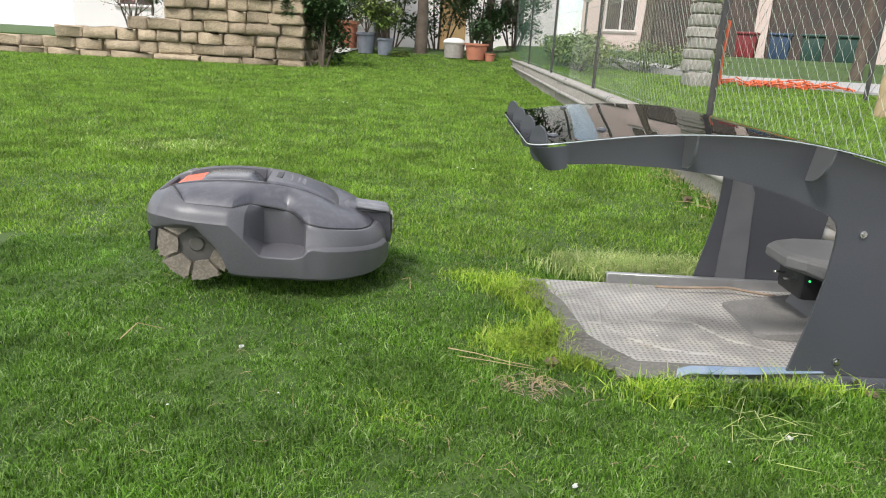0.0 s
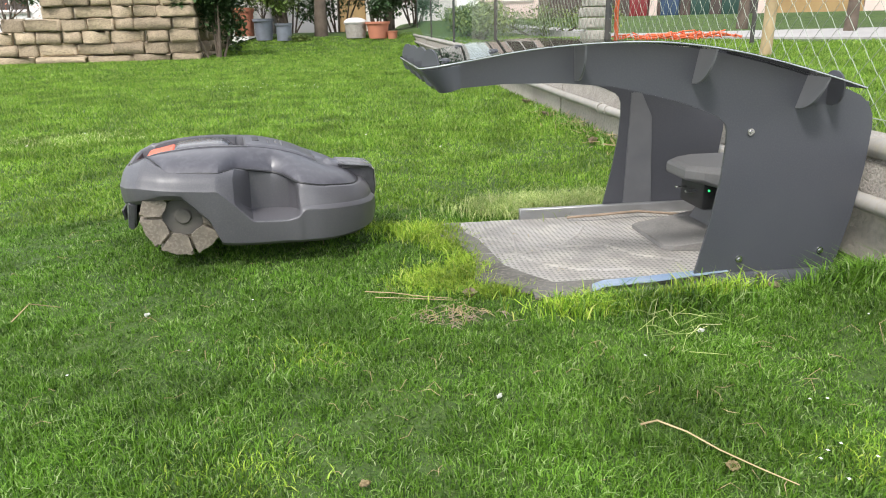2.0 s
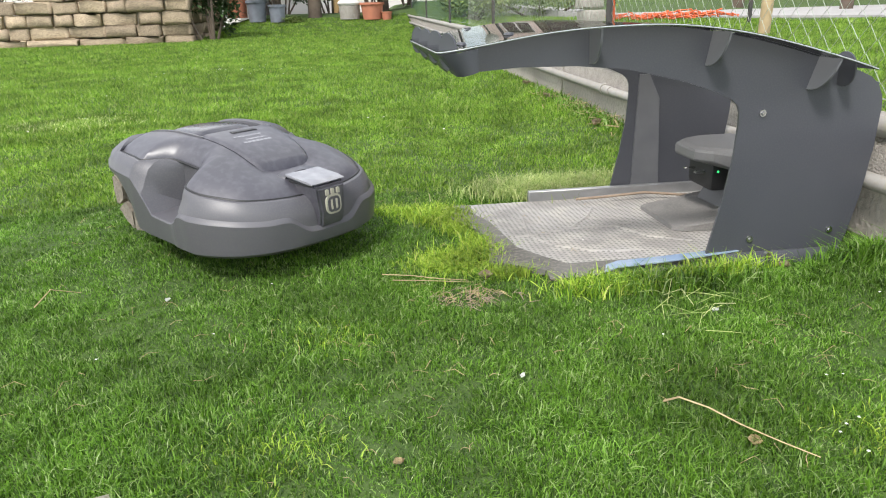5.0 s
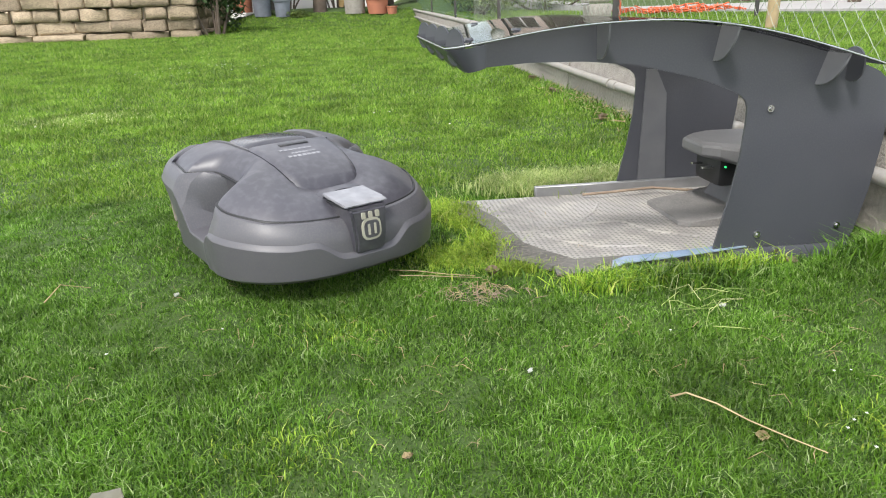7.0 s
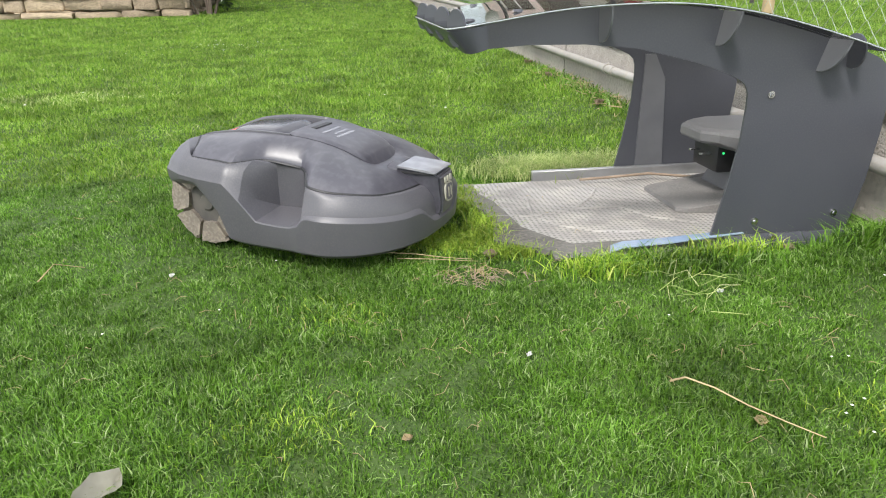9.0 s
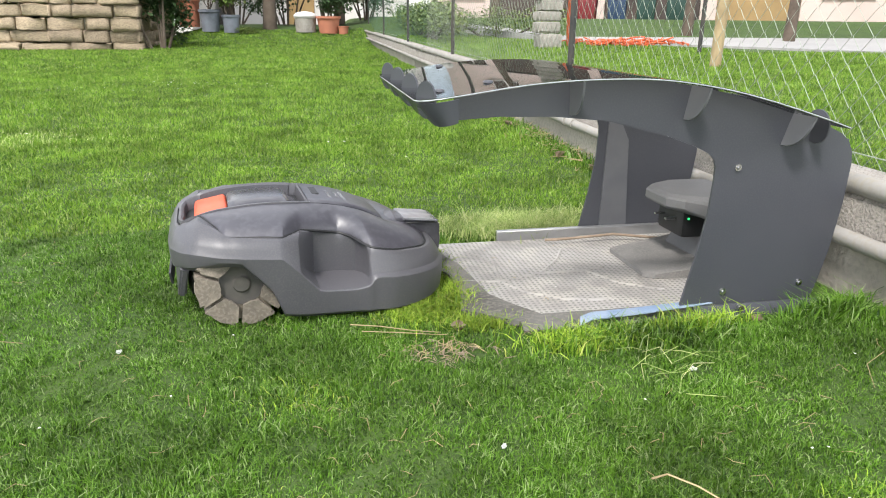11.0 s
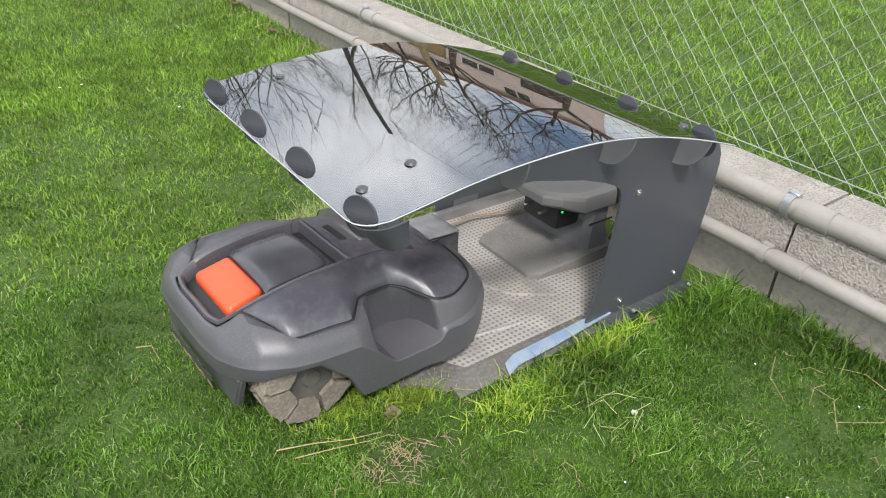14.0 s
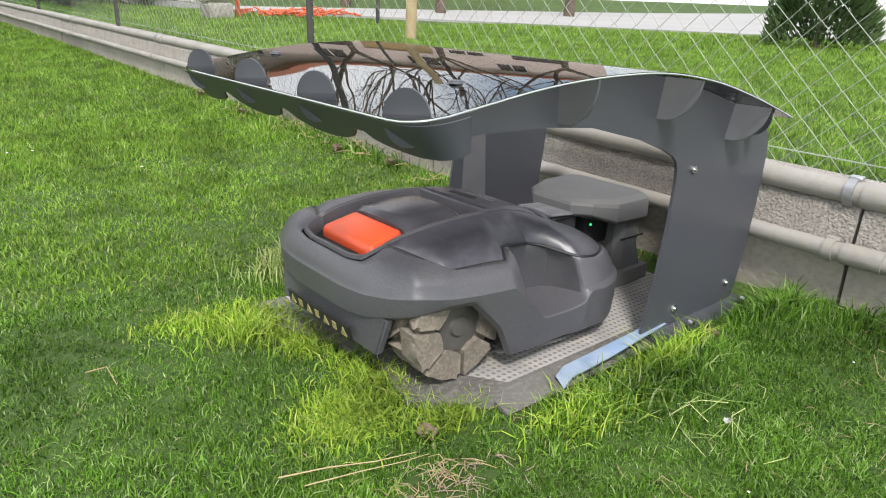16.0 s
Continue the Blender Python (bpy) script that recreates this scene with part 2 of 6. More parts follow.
M_LED.node_tree.nodes["Principled BSDF"].inputs["Base Color"].default_value = (0.02, 0.3, 0.08, 1)


# ---- mesh helpers ----
def part(name, bm, material, parent=None, label="", smooth=True, sharp=38):
    me = bpy.data.meshes.new(name)
    bmesh.ops.recalc_face_normals(bm, faces=bm.faces)
    bm.to_mesh(me)
    bm.free()
    me.materials.append(material)
    if smooth:
        me.polygons.foreach_set("use_smooth", [True] * len(me.polygons))
        me.set_sharp_from_angle(angle=radians(sharp))
    ob = new(name, me)
    if parent:
        ob.parent = parent
    if label:
        tagged(ob, label)
    return ob


def thing(name, m, label, category, group="", kind=""):
    ob = new(name)
    ob.empty_display_size = 0.05
    ob.matrix_basis = m
    return tagged(ob, label, category, group, kind)


def box(bm, x0, x1, y0, y1, z0, z1, bevel=0.0, seg=2):
    r = bmesh.ops.create_cube(bm, size=1.0)
    vs = r["verts"]
    for v in vs:
        v.co = Vector(((x0 + x1) / 2 + v.co.x * (x1 - x0), (y0 + y1) / 2 + v.co.y * (y1 - y0), (z0 + z1) / 2 + v.co.z * (z1 - z0)))
    if bevel:
        es = list({e for v in vs for e in v.link_edges})
        r2 = bmesh.ops.bevel(bm, geom=es, offset=bevel, segments=seg, affect='EDGES', profile=0.5)
        return list({v for f in r2["faces"] for v in f.verts} | {v for v in vs if v.is_valid})
    return vs


def cyl(bm, a, b, r0, r1=None, seg=16, caps=True):
    a, b = Vector(a), Vector(b)
    r1 = r0 if r1 is None else r1
    d = b - a
    m = Matrix.Translation((a + b) / 2) @ d.to_track_quat('Z', 'Y').to_matrix().to_4x4()
    return bmesh.ops.create_cone(bm, cap_ends=caps, segments=seg, radius1=r0, radius2=r1, depth=d.length, matrix=m)["verts"]


def tube(bm, pts, r, seg=8, closed=False):
    """A tube along points; r may be a list."""
    pts = [Vector(p) for p in pts]
    n = len(pts)
    rings = []
    for i, p in enumerate(pts):
        d = (pts[(i + 1) % n if closed else min(i + 1, n - 1)] - pts[i - 1 if (i or closed) else 0]).normalized()
        u = d.cross(Vector((0, 0, 1)) if abs(d.z) < 0.95 else Vector((1, 0, 0))).normalized()
        w = u.cross(d)
        rr = r[i] if isinstance(r, list) else r
        rings.append([bm.verts.new(p + (u * math.cos(k * 2 * math.pi / seg) + w * math.sin(k * 2 * math.pi / seg)) * rr) for k in range(seg)])
    for i in range(n if closed else n - 1):
        a, b = rings[i], rings[(i + 1) % n]
        for k in range(seg):
            bm.faces.new((a[k], a[(k + 1) % seg], b[(k + 1) % seg], b[k]))
    if not closed:
        bm.faces.new(rings[0][::-1])
        bm.faces.new(rings[-1])


def prism(bm, outline, y0, y1, axis=1):
    """An outline in two axes, drawn out along the third."""
    def place(a, b, c):
        return (a, c, b) if axis == 1 else ((c, a, b) if axis == 0 else (a, b, c))
    lo = [bm.verts.new(place(a, b, y0)) for a, b in outline]
    hi = [bm.verts.new(place(a, b, y1)) for a, b in outline]
    bm.faces.new(lo)
    bm.faces.new(hi[::-1])
    k = len(outline)
    for i in range(k):
        bm.faces.new((lo[i], hi[i], hi[(i + 1) % k], lo[(i + 1) % k]))


def spline(keys, x):
    """Smooth interpolation through (x, value) pairs."""
    xs = [k[0] for k in keys]
    if x <= xs[0]:
        return keys[0][1]
    if x >= xs[-1]:
        return keys[-1][1]
    i = max(j for j in range(len(xs) - 1) if xs[j] <= x)
    p = [keys[max(0, min(len(keys) - 1, i + d))] for d in (-1, 0, 1, 2)]
    t = (x - p[1][0]) / (p[2][0] - p[1][0])
    h = p[2][0] - p[1][0]
    m1 = (p[2][1] - p[0][1]) / max(1e-9, p[2][0] - p[0][0]) * h
    m2 = (p[3][1] - p[1][1]) / max(1e-9, p[3][0] - p[1][0]) * h
    return (2 * t**3 - 3 * t**2 + 1) * p[1][1] + (t**3 - 2 * t**2 + t) * m1 + (-2 * t**3 + 3 * t**2) * p[2][1] + (t**3 - t**2) * m2


def sstep(a, b, x):
    t = max(0.0, min(1.0, (x - a) / (b - a)))
    return t * t * (3 - 2 * t)


def ground_z(x, y):
    """The lawn: level before the camera, rising slowly away from it and a little to the kerb."""
    z = 0.0165 * max(0.0, y - 2.2) 
    bed = sstep(1.17, 1.27, y) * (1 - sstep(1.97, 2.07, y))  # level bed under the shelter
    z += 0.055 * (sstep(0.75, 1.25, x) * (1 - bed) + sstep(1.15, 1.25, x) * bed)
    z += 0.026 * max(0.0, min(y, 15.5) - 12.0) ** 2 * sstep(-3.2, -1.9, x)
    z += 0.03 * math.exp(-((x + 0.4) ** 2 + (y - 1.95) ** 2) / 0.2)
    if x > 1.3:
        z += 0.16 * sstep(1.3, 1.7, x)
    if y > 18:
        z -= 0.0165 * (y - 18)
    return z


# ---- ground ----
def build_ground():
    xs = sorted(set([-400, -120, -40, -20, -14] + [-10 + 0.5 * i for i in range(18)] + [-1.5 + 0.1 * i for i in range(37)] + [2.2 + 0.4 * i for i in range(25)] + [14, 20, 40, 120, 400]))
    ys = sorted(set([-400, -120, -40, -15, -6] + [-3 + 0.5 * i for i in range(6)] + [0.1 * i for i in range(33)] + [3.3 + 0.35 * i for i in range(45)] + [22, 30, 50, 120, 400]))
    bm = bmesh.new()
    g = [[bm.verts.new((x, y, ground_z(x, y))) for x in xs] for y in ys]
    for j in range(len(ys) - 1):
        for i in range(len(xs) - 1):
            bm.faces.new((g[j][i], g[j][i + 1], g[j + 1][i + 1], g[j + 1][i]))
    return tagged(part("ground", bm, M_SOIL), "short green lawn soil with sparse thatch", "lawn", kind="structure")


build_ground()


def rest(x, y, dz=0.0, rz=0.0):
    return pose(x, y, ground_z(x, y) + dz, 0, 0, rz)


# ---- shelter ----
NEAR_Y, FAR_Y = 1.30, 1.912
TOP = [(0.205, 0.484), (0.29, 0.497), (0.41, 0.514), (0.53, 0.522), (0.66, 0.521), (0.785, 0.505), (0.90, 0.479), (1.035, 0.44), (1.14, 0.405)]
SHEET_Y0, SHEET_Y1 = 1.228, 1.945


def build_shelter():
    sh = thing("mower_shelter", pose(0, 0, 0), "dark grey panel shelter with a clear arched acrylic roof", "shelter")
    inner = [(0.798, 0.03), (0.823, 0.146), (0.838, 0.24), (0.842, 0.314), (0.841, 0.342), (0.835, 0.358), (0.822, 0.37), (0.79, 0.385), (0.725, 0.408), (0.594, 0.440), (0.486, 0.450), (0.373, 0.452), (0.296, 0.447), (0.285, 0.447)]
    top = [(0.285, spline(TOP, 0.285) - 0.001)] + [(x, spline(TOP, x) - 0.001) for x in [0.3 + 0.05 * i for i in range(17)]]
    back = [(1.128, 0.405), (1.148, 0.388), (1.16, 0.365), (1.164, 0.34), (1.161, 0.251), (1.148, 0.144), (1.13, 0.06), (1.12, 0.03)]
    outline = inner + top + back
    for y in (NEAR_Y, FAR_Y - 0.006):
        bm = bmesh.new()
        prism(bm, outline, y, y + 0.006)
        pan = part("side_panel", bm, M_PANEL, sh)
        for bx, bz in ((0.892, 0.339), (0.897, 0.061), (1.085, 0.071)):
            bm = bmesh.new()
            s = -1 if y == NEAR_Y else 1
            yo = y if s < 0 else y + 0.006
            cyl(bm, (bx, yo + 0.0005 * s, bz), (bx, yo + 0.0035 * s, bz), 0.008, 0.0075, 14)
            cyl(bm, (bx, yo + 0.0035 * s, bz), (bx, yo + 0.007 * s, bz), 0.0045, 0.003, 10)
            part("bolt", bm, M_STEEL, pan)
    # front fascia: one plate round both corners, its lower edge in four scallops
    R = 0.05
    fx, ya, yb = 0.207, SHEET_Y0 - 0.012, SHEET_Y1 + 0.012
    line = [(0.275, ya)] + [(fx + R - R * math.sin(a), ya + R - R * math.cos(a)) for a in [math.pi / 2 * i / 8 for i in range(9)]]
    line += [(fx, ya + R + (yb - ya - 2 * R) * i / 60) for i in range(1, 60)]
    line += [(fx + R - R * math.cos(a), yb - R + R * math.sin(a)) for a in [math.pi / 2 * i / 8 for i in range(9)]] + [(0.275, yb)]
    disc = [1.273 + 0.205 * k for k in range(4)]
    bm = bmesh.new()
    rows = []
    for i, (x, y) in enumerate(line):
        d = min(abs(y - c) for c in disc)
        lobe = 0.017 if y < disc[0] + 0.1 else 0.024
        deep = 0.024 + lobe * max(0.0, 1 - (d / 0.088) ** 2) ** 0.5 if d < 0.088 else 0.024
        if x > 0.215:
            deep = max(deep, 0.041)
        z = spline(TOP, x) - 0.001
        q, r_ = line[max(0, i - 1)], line[min(len(line) - 1, i + 1)]
        n = Vector((-(r_[1] - q[1]), r_[0] - q[0], 0)).normalized() * -1
        inn = Vector((0.042 * max(0.0, 1 - (x - fx) / 0.068), 0, 0))
        lo = Vector((x, y, z - deep)) + inn * (deep / 0.05)
        rows.append([bm.verts.new(v) for v in (Vector((x, y, z)), lo, lo + n * 0.004, Vector((x, y, z)) + n * 0.004)])
    for a, b in zip(rows, rows[1:]):
        for k in range(4):
            bm.faces.new((a[k], a[(k + 1) % 4], b[(k + 1) % 4], b[k]))
    bm.faces.new(rows[0])
    bm.faces.new(rows[-1][::-1])
    part("front_fascia", bm, M_TAB, sh)
    for ym in disc:
        bm = bmesh.new()
        prism(bm, [(0.031 * math.cos(a), 0.488 + 0.034 * math.sin(a)) for a in [2 * math.pi * i / 28 for i in range(28)]], -0.002, 0.002, axis=0)
        bmesh.ops.transform(bm, matrix=pose(0.227, ym, 0, 0, 0, 24), verts=bm.verts)
        part("roof_tab", bm, M_TAB, sh)
    # rear beam
    bm = bmesh.new()
    box(bm, 1.148, 1.154, NEAR_Y + 0.006, FAR_Y - 0.006, 0.345, 0.392, 0.001, 1)
    part("rear_beam", bm, M_PANEL, sh)
    for k in range(4):
        ym = 1.285 + 0.212 * k
        bm = bmesh.new()
        prism(bm, [(ym + 0.035 * math.cos(a), 0.424 + 0.035 * math.sin(a)) for a in [2 * math.pi * i / 26 for i in range(26)]], 1.05, 1.054, axis=0)
        part("roof_tab", bm, M_TAB, sh)
    # quarter-round gussets that carry the overhanging sheet
    for y, o in ((NEAR_Y, SHEET_Y0 + 0.004), (FAR_Y, SHEET_Y1 - 0.004)):
        for cx in (0.512, 0.768, 1.005):
            an = math.atan((spline(TOP, cx + 0.02) - spline(TOP, cx - 0.02)) / 0.04)
            w = o - y
            pts = [(y, 0.0), (o, 0.0)] + [(y + w * math.cos(a) ** 0.8, -0.068 * math.sin(a)) for a in [math.pi / 2 * i / 12 for i in range(1, 13)]]
            bm = bmesh.new()
            rows = [[bm.verts.new((cx + dx * math.cos(an) - b * math.sin(an), a, spline(TOP, cx) + dx * math.sin(an) + b * math.cos(an))) for a, b in pts] for dx in (-0.002, 0.002)]
            bm.faces.new(rows[0])
            bm.faces.new(rows[1][::-1])
            for k in range(len(pts)):
                bm.faces.new((rows[0][k], rows[0][(k + 1) % len(pts)], rows[1][(k + 1) % len(pts)], rows[1][k]))
            part("gusset", bm, M_TABL, sh)
    # curved clear sheet
    bm = bmesh.new()
    xs = [0.205, 0.208, 0.213, 0.22] + [0.2285 + 0.0225 * i for i in range(39)]
    rows, rim = [], []
    for x in xs:
        z = spline(TOP, x) + 0.001
        c = 0.05 - math.sqrt(max(0.0, 0.05 ** 2 - max(0.0, 0.255 - x) ** 2))
        rows.append([bm.verts.new((x, y, z)) for y in (SHEET_Y0 + c, SHEET_Y1 - c)] + [bm.verts.new((x, y, z + 0.004)) for y in (SHEET_Y1 - c, SHEET_Y0 + c)])
        rim.append((x, SHEET_Y0 - 0.0005 + c, z + 0.002))
    for a, b in zip(rows, rows[1:]):
        for k in range(4):
            bm.faces.new((a[k], a[(k + 1) % 4], b[(k + 1) % 4], b[k]))
    bm.faces.new(rows[0])
    bm.faces.new(rows[-1][::-1])
    roof = part("roof_sheet", bm, M_ACRYL, sh, "clear acrylic roof sheet mirroring sky and branches")
    roof.visible_shadow = False
    bm = bmesh.new()
    tube(bm, [(0.2045, FAR_Y - 0.04, rim[0][2])] + rim, 0.0011, 6)
    part("sheet_edge", bm, M_EDGE, roof, "bright polished sheet edge")
    for kx, ky in ((0.262, NEAR_Y + 0.03), (0.36, NEAR_Y + 0.045), (0.36, FAR_Y - 0.05), (1.04, NEAR_Y + 0.03), (1.04, FAR_Y - 0.03)):
        bm = bmesh.new()
        z = spline(TOP, kx) + 0.005
        cyl(bm, (kx, ky, z), (kx, ky, z + 0.004), 0.011, 0.008, 14)
        part("knob", bm, M_TAB, roof)
    # floor plate with rails
    bm = bmesh.new()
    pts = [(0.44, NEAR_Y + 0.02), (0.335, 1.405), (0.355, 1.50), (0.352, 1.62), (0.30, 1.75), (0.285, 1.81), (0.30, FAR_Y - 0.03), (1.13, FAR_Y - 0.02), (1.13, NEAR_Y + 0.012)]
    prism(bm, pts, 0.004, 0.014, axis=2)
    part("floor_plate", bm, M_PLATE, sh, "dusty grey studded floor plate", smooth=False)
    for pts in ([(0.37, 1.575), (0.46, 1.56), (0.58, 1.60), (0.70, 1.60), (0.76, 1.62)], [(0.46, 1.56), (0.50, 1.48), (0.58, 1.42), (0.70, 1.40)], [(0.58, 1.60), (0.66, 1.70), (0.70, 1.78)], [(0.43, 1.80), (0.48, 1.70), (0.46, 1.56)], [(0.70, 1.60), (0.75, 1.50), (0.84, 1.44)]):
        bm = bmesh.new()
        tube(bm, [(a, b, 0.0105) for a, b in pts], 0.0065, 8)
        part("ridge", bm, M_PLATE, sh)
    bm = bmesh.new()
    prism(bm, [(NEAR_Y - 0.022, 0.002), (NEAR_Y + 0.03, 0.002), (NEAR_Y + 0.03, 0.018), (NEAR_Y + 0.024, 0.018), (NEAR_Y - 0.001, 0.03), (NEAR_Y - 0.004, 0.03), (NEAR_Y - 0.022, 0.006)], 0.83, 1.14, axis=0)
    part("rail", bm, M_PANEL, sh)
    bm = bmesh.new()
    prism(bm, [(NEAR_Y - 0.012, 0.001), (NEAR_Y + 0.045, 0.012), (NEAR_Y + 0.045, 0.017), (NEAR_Y + 0.03, 0.018), (NEAR_Y - 0.014, 0.006)], 0.44, 0.83, axis=0)
    part("rail", bm, M_GRIME, sh, "dull rail caked with dry mud")
    # smooth muddy border along the plate's mouth
    bm = bmesh.new()
    prism(bm, [(0.435, NEAR_Y + 0.015), (0.326, 1.40), (0.347, 1.50), (0.345, 1.62), (0.292, 1.75), (0.277, 1.815), (0.29, FAR_Y - 0.03), (0.36, FAR_Y - 0.035), (0.35, 1.8), (0.385, 1.70), (0.40, 1.58), (0.41, 1.48), (0.45, 1.41), (0.50, NEAR_Y + 0.04)], 0.0035, 0.0165, axis=2)
    part("plate_border", bm, M_GRIME, sh, "smooth plate border under dry mud", smooth=False)
    bm = bmesh.new()
    a = [(0.56, NEAR_Y - 0.022, 0.012), (0.59, NEAR_Y - 0.014, 0.02), (0.70, NEAR_Y - 0.012, 0.024), (0.875, NEAR_Y - 0.004, 0.034)]
    b = [(0.57, NEAR_Y + 0.006, 0.02), (0.60, NEAR_Y + 0.016, 0.024), (0.70, NEAR_Y + 0.018, 0.026), (0.865, NEAR_Y + 0.014, 0.036)]
    va = [[bm.verts.new(Vector(p) + Vector((0, 0, dz))) for p in row] for row in (a, b) for dz in (0, 0.002)]
    for i in range(3):
        bm.faces.new((va[0][i], va[0][i + 1], va[2][i + 1], va[2][i]))
        bm.faces.new((va[1][i], va[1][i + 1], va[3][i + 1], va[3][i]))
        bm.faces.new((va[0][i], va[0][i + 1], va[1][i + 1], va[1][i]))
        bm.faces.new((va[2][i], va[2][i + 1], va[3][i + 1], va[3][i]))
    part("peeling_film", bm, M_FILM, sh, "bluish reflective film peeling off the edge rail")
    bm = bmesh.new()
    box(bm, 0.54, 1.13, FAR_Y - 0.03, FAR_Y - 0.012, 0.008, 0.044, 0.002, 1)
    part("rail", bm, M_ALU, sh)
    for bx in (0.93, 1.13):
        bm = bmesh.new()
        cyl(bm, (bx, NEAR_Y - 0.02, 0.03), (bx, NEAR_Y - 0.03, 0.03), 0.007, 0.006, 12)
        part("bolt", bm, M_STEEL, sh)
    # steel bracket inside the far panel
    bm = bmesh.new()
    prism(bm, [(0.862, 0.03), (0.95, 0.03), (0.935, 0.30), (0.90, 0.37), (0.87, 0.37)], FAR_Y - 0.012, FAR_Y - 0.007)
    part("bracket", bm, M_TABL, sh)
    return sh


build_shelter()


def build_station():
    st = thing("charging_station", pose(1.0, 1.63, 0.014), "dark grey plastic charging post with a wide overhanging cap", "charger")
    # tongue that rises from the plate towards the post
    bm = bmesh.new()
    pts = [(-0.175, -0.10), (-0.15, -0.118), (0.02, -0.135), (0.1, -0.13), (0.1, 0.13), (0.02, 0.135), (-0.15, 0.118), (-0.175, 0.10)]
    prism(bm, pts, 0.001, 0.012, axis=2)
    for v in bm.verts:
        if v.co.z > 0.005:
            v.co.z += 0.022 * sstep(-0.12, 0.03, v.co.x)
    part("base", bm, M_DUSTY, st, "dusty grey base tongue", smooth=False)
    # post: a waisted column, wider at its foot
    bm = bmesh.new()
    levels = [(0.006, -0.012, 0.105, 0.132), (0.035, -0.004, 0.1, 0.118), (0.08, 0.012, 0.098, 0.106), (0.14, 0.02, 0.1, 0.104), (0.19, 0.02, 0.1, 0.106)]
    rows = []
    for z, xa, xb, w in levels:
        c = 0.018
        rows.append([bm.verts.new(p) for p in ((xa + c, -w, z), (xb - c, -w, z), (xb, -w + c, z), (xb, w - c, z), (xb - c, w, z), (xa + c, w, z), (xa, w - c, z), (xa, -w + c, z))])
    for p, q in zip(rows, rows[1:]):
        for k in range(8):
            bm.faces.new((p[k], p[(k + 1) % 8], q[(k + 1) % 8], q[k]))
    bm.faces.new(rows[0][::-1])
    bm.faces.new(rows[-1])
    post = part("post", bm, M_STATION, st, sharp=30)
    bm = bmesh.new()
    box(bm, 0.018, 0.101, -0.1075, -0.104, 0.098, 0.101)
    part("joint_line", bm, M_BLACK, post)
    bm = bmesh.new()
    box(bm, -0.062, 0.03, -0.066, 0.066, 0.085, 0.178, 0.012, 2)
    block = part("contact_block", bm, M_BLACK, st)
    for y in (-0.028, 0.028):
        bm = bmesh.new()
        box(bm, -0.09, -0.055, y - 0.005, y + 0.005, 0.128, 0.133, 0.001, 1)
        part("contact_strip", bm, M_STEEL, block)
    # cap: a chamfered slab with a drooping near and far edge
    bm = bmesh.new()
    def ring(k, z, edge):
        pts = [(-0.108, -0.055), (-0.075, -0.092), (-0.02, -0.12), (0.085, -0.122), (0.106, -0.1), (0.106, 0.1), (0.085, 0.122), (-0.02, 0.12), (-0.075, 0.092), (-0.108, 0.055)]
        return [bm.verts.new((x * k, y * k, z - edge * sstep(0.08, 0.122, abs(y)) * sstep(-0.1, 0.0, x))) for x, y in pts]
    rings = [ring(0.96, 0.166, 0.022), ring(1.0, 0.172, 0.022), ring(1.0, 0.19, 0.008), ring(0.975, 0.196, 0.005), ring(0.86, 0.202, 0.0)]
    for p, q in zip(rings, rings[1:]):
        for k in range(10):
            bm.faces.new((p[k], p[(k + 1) % 10], q[(k + 1) % 10], q[k]))
    bm.faces.new(rings[0][::-1])
    bm.faces.new(rings[-1])
    part("cap", bm, M_STATION, st, sharp=20)
    bm = bmesh.new()
    bmesh.ops.create_uvsphere(bm, u_segments=10, v_segments=6, radius=0.003, matrix=pose(-0.046, -0.067, 0.138))
    part("status_light", bm, M_LED, st, "small lit green indicator")
    bm = bmesh.new()
    tube(bm, [(0.09, 0.1, 0.012), (0.03, 0.17, 0.01), (-0.12, 0.205, 0.02), (-0.26, 0.19, 0.018), (-0.33, 0.205, 0.012)], 0.004, 6)
    part("cable", bm, M_DRY, st)
    return st


build_station()


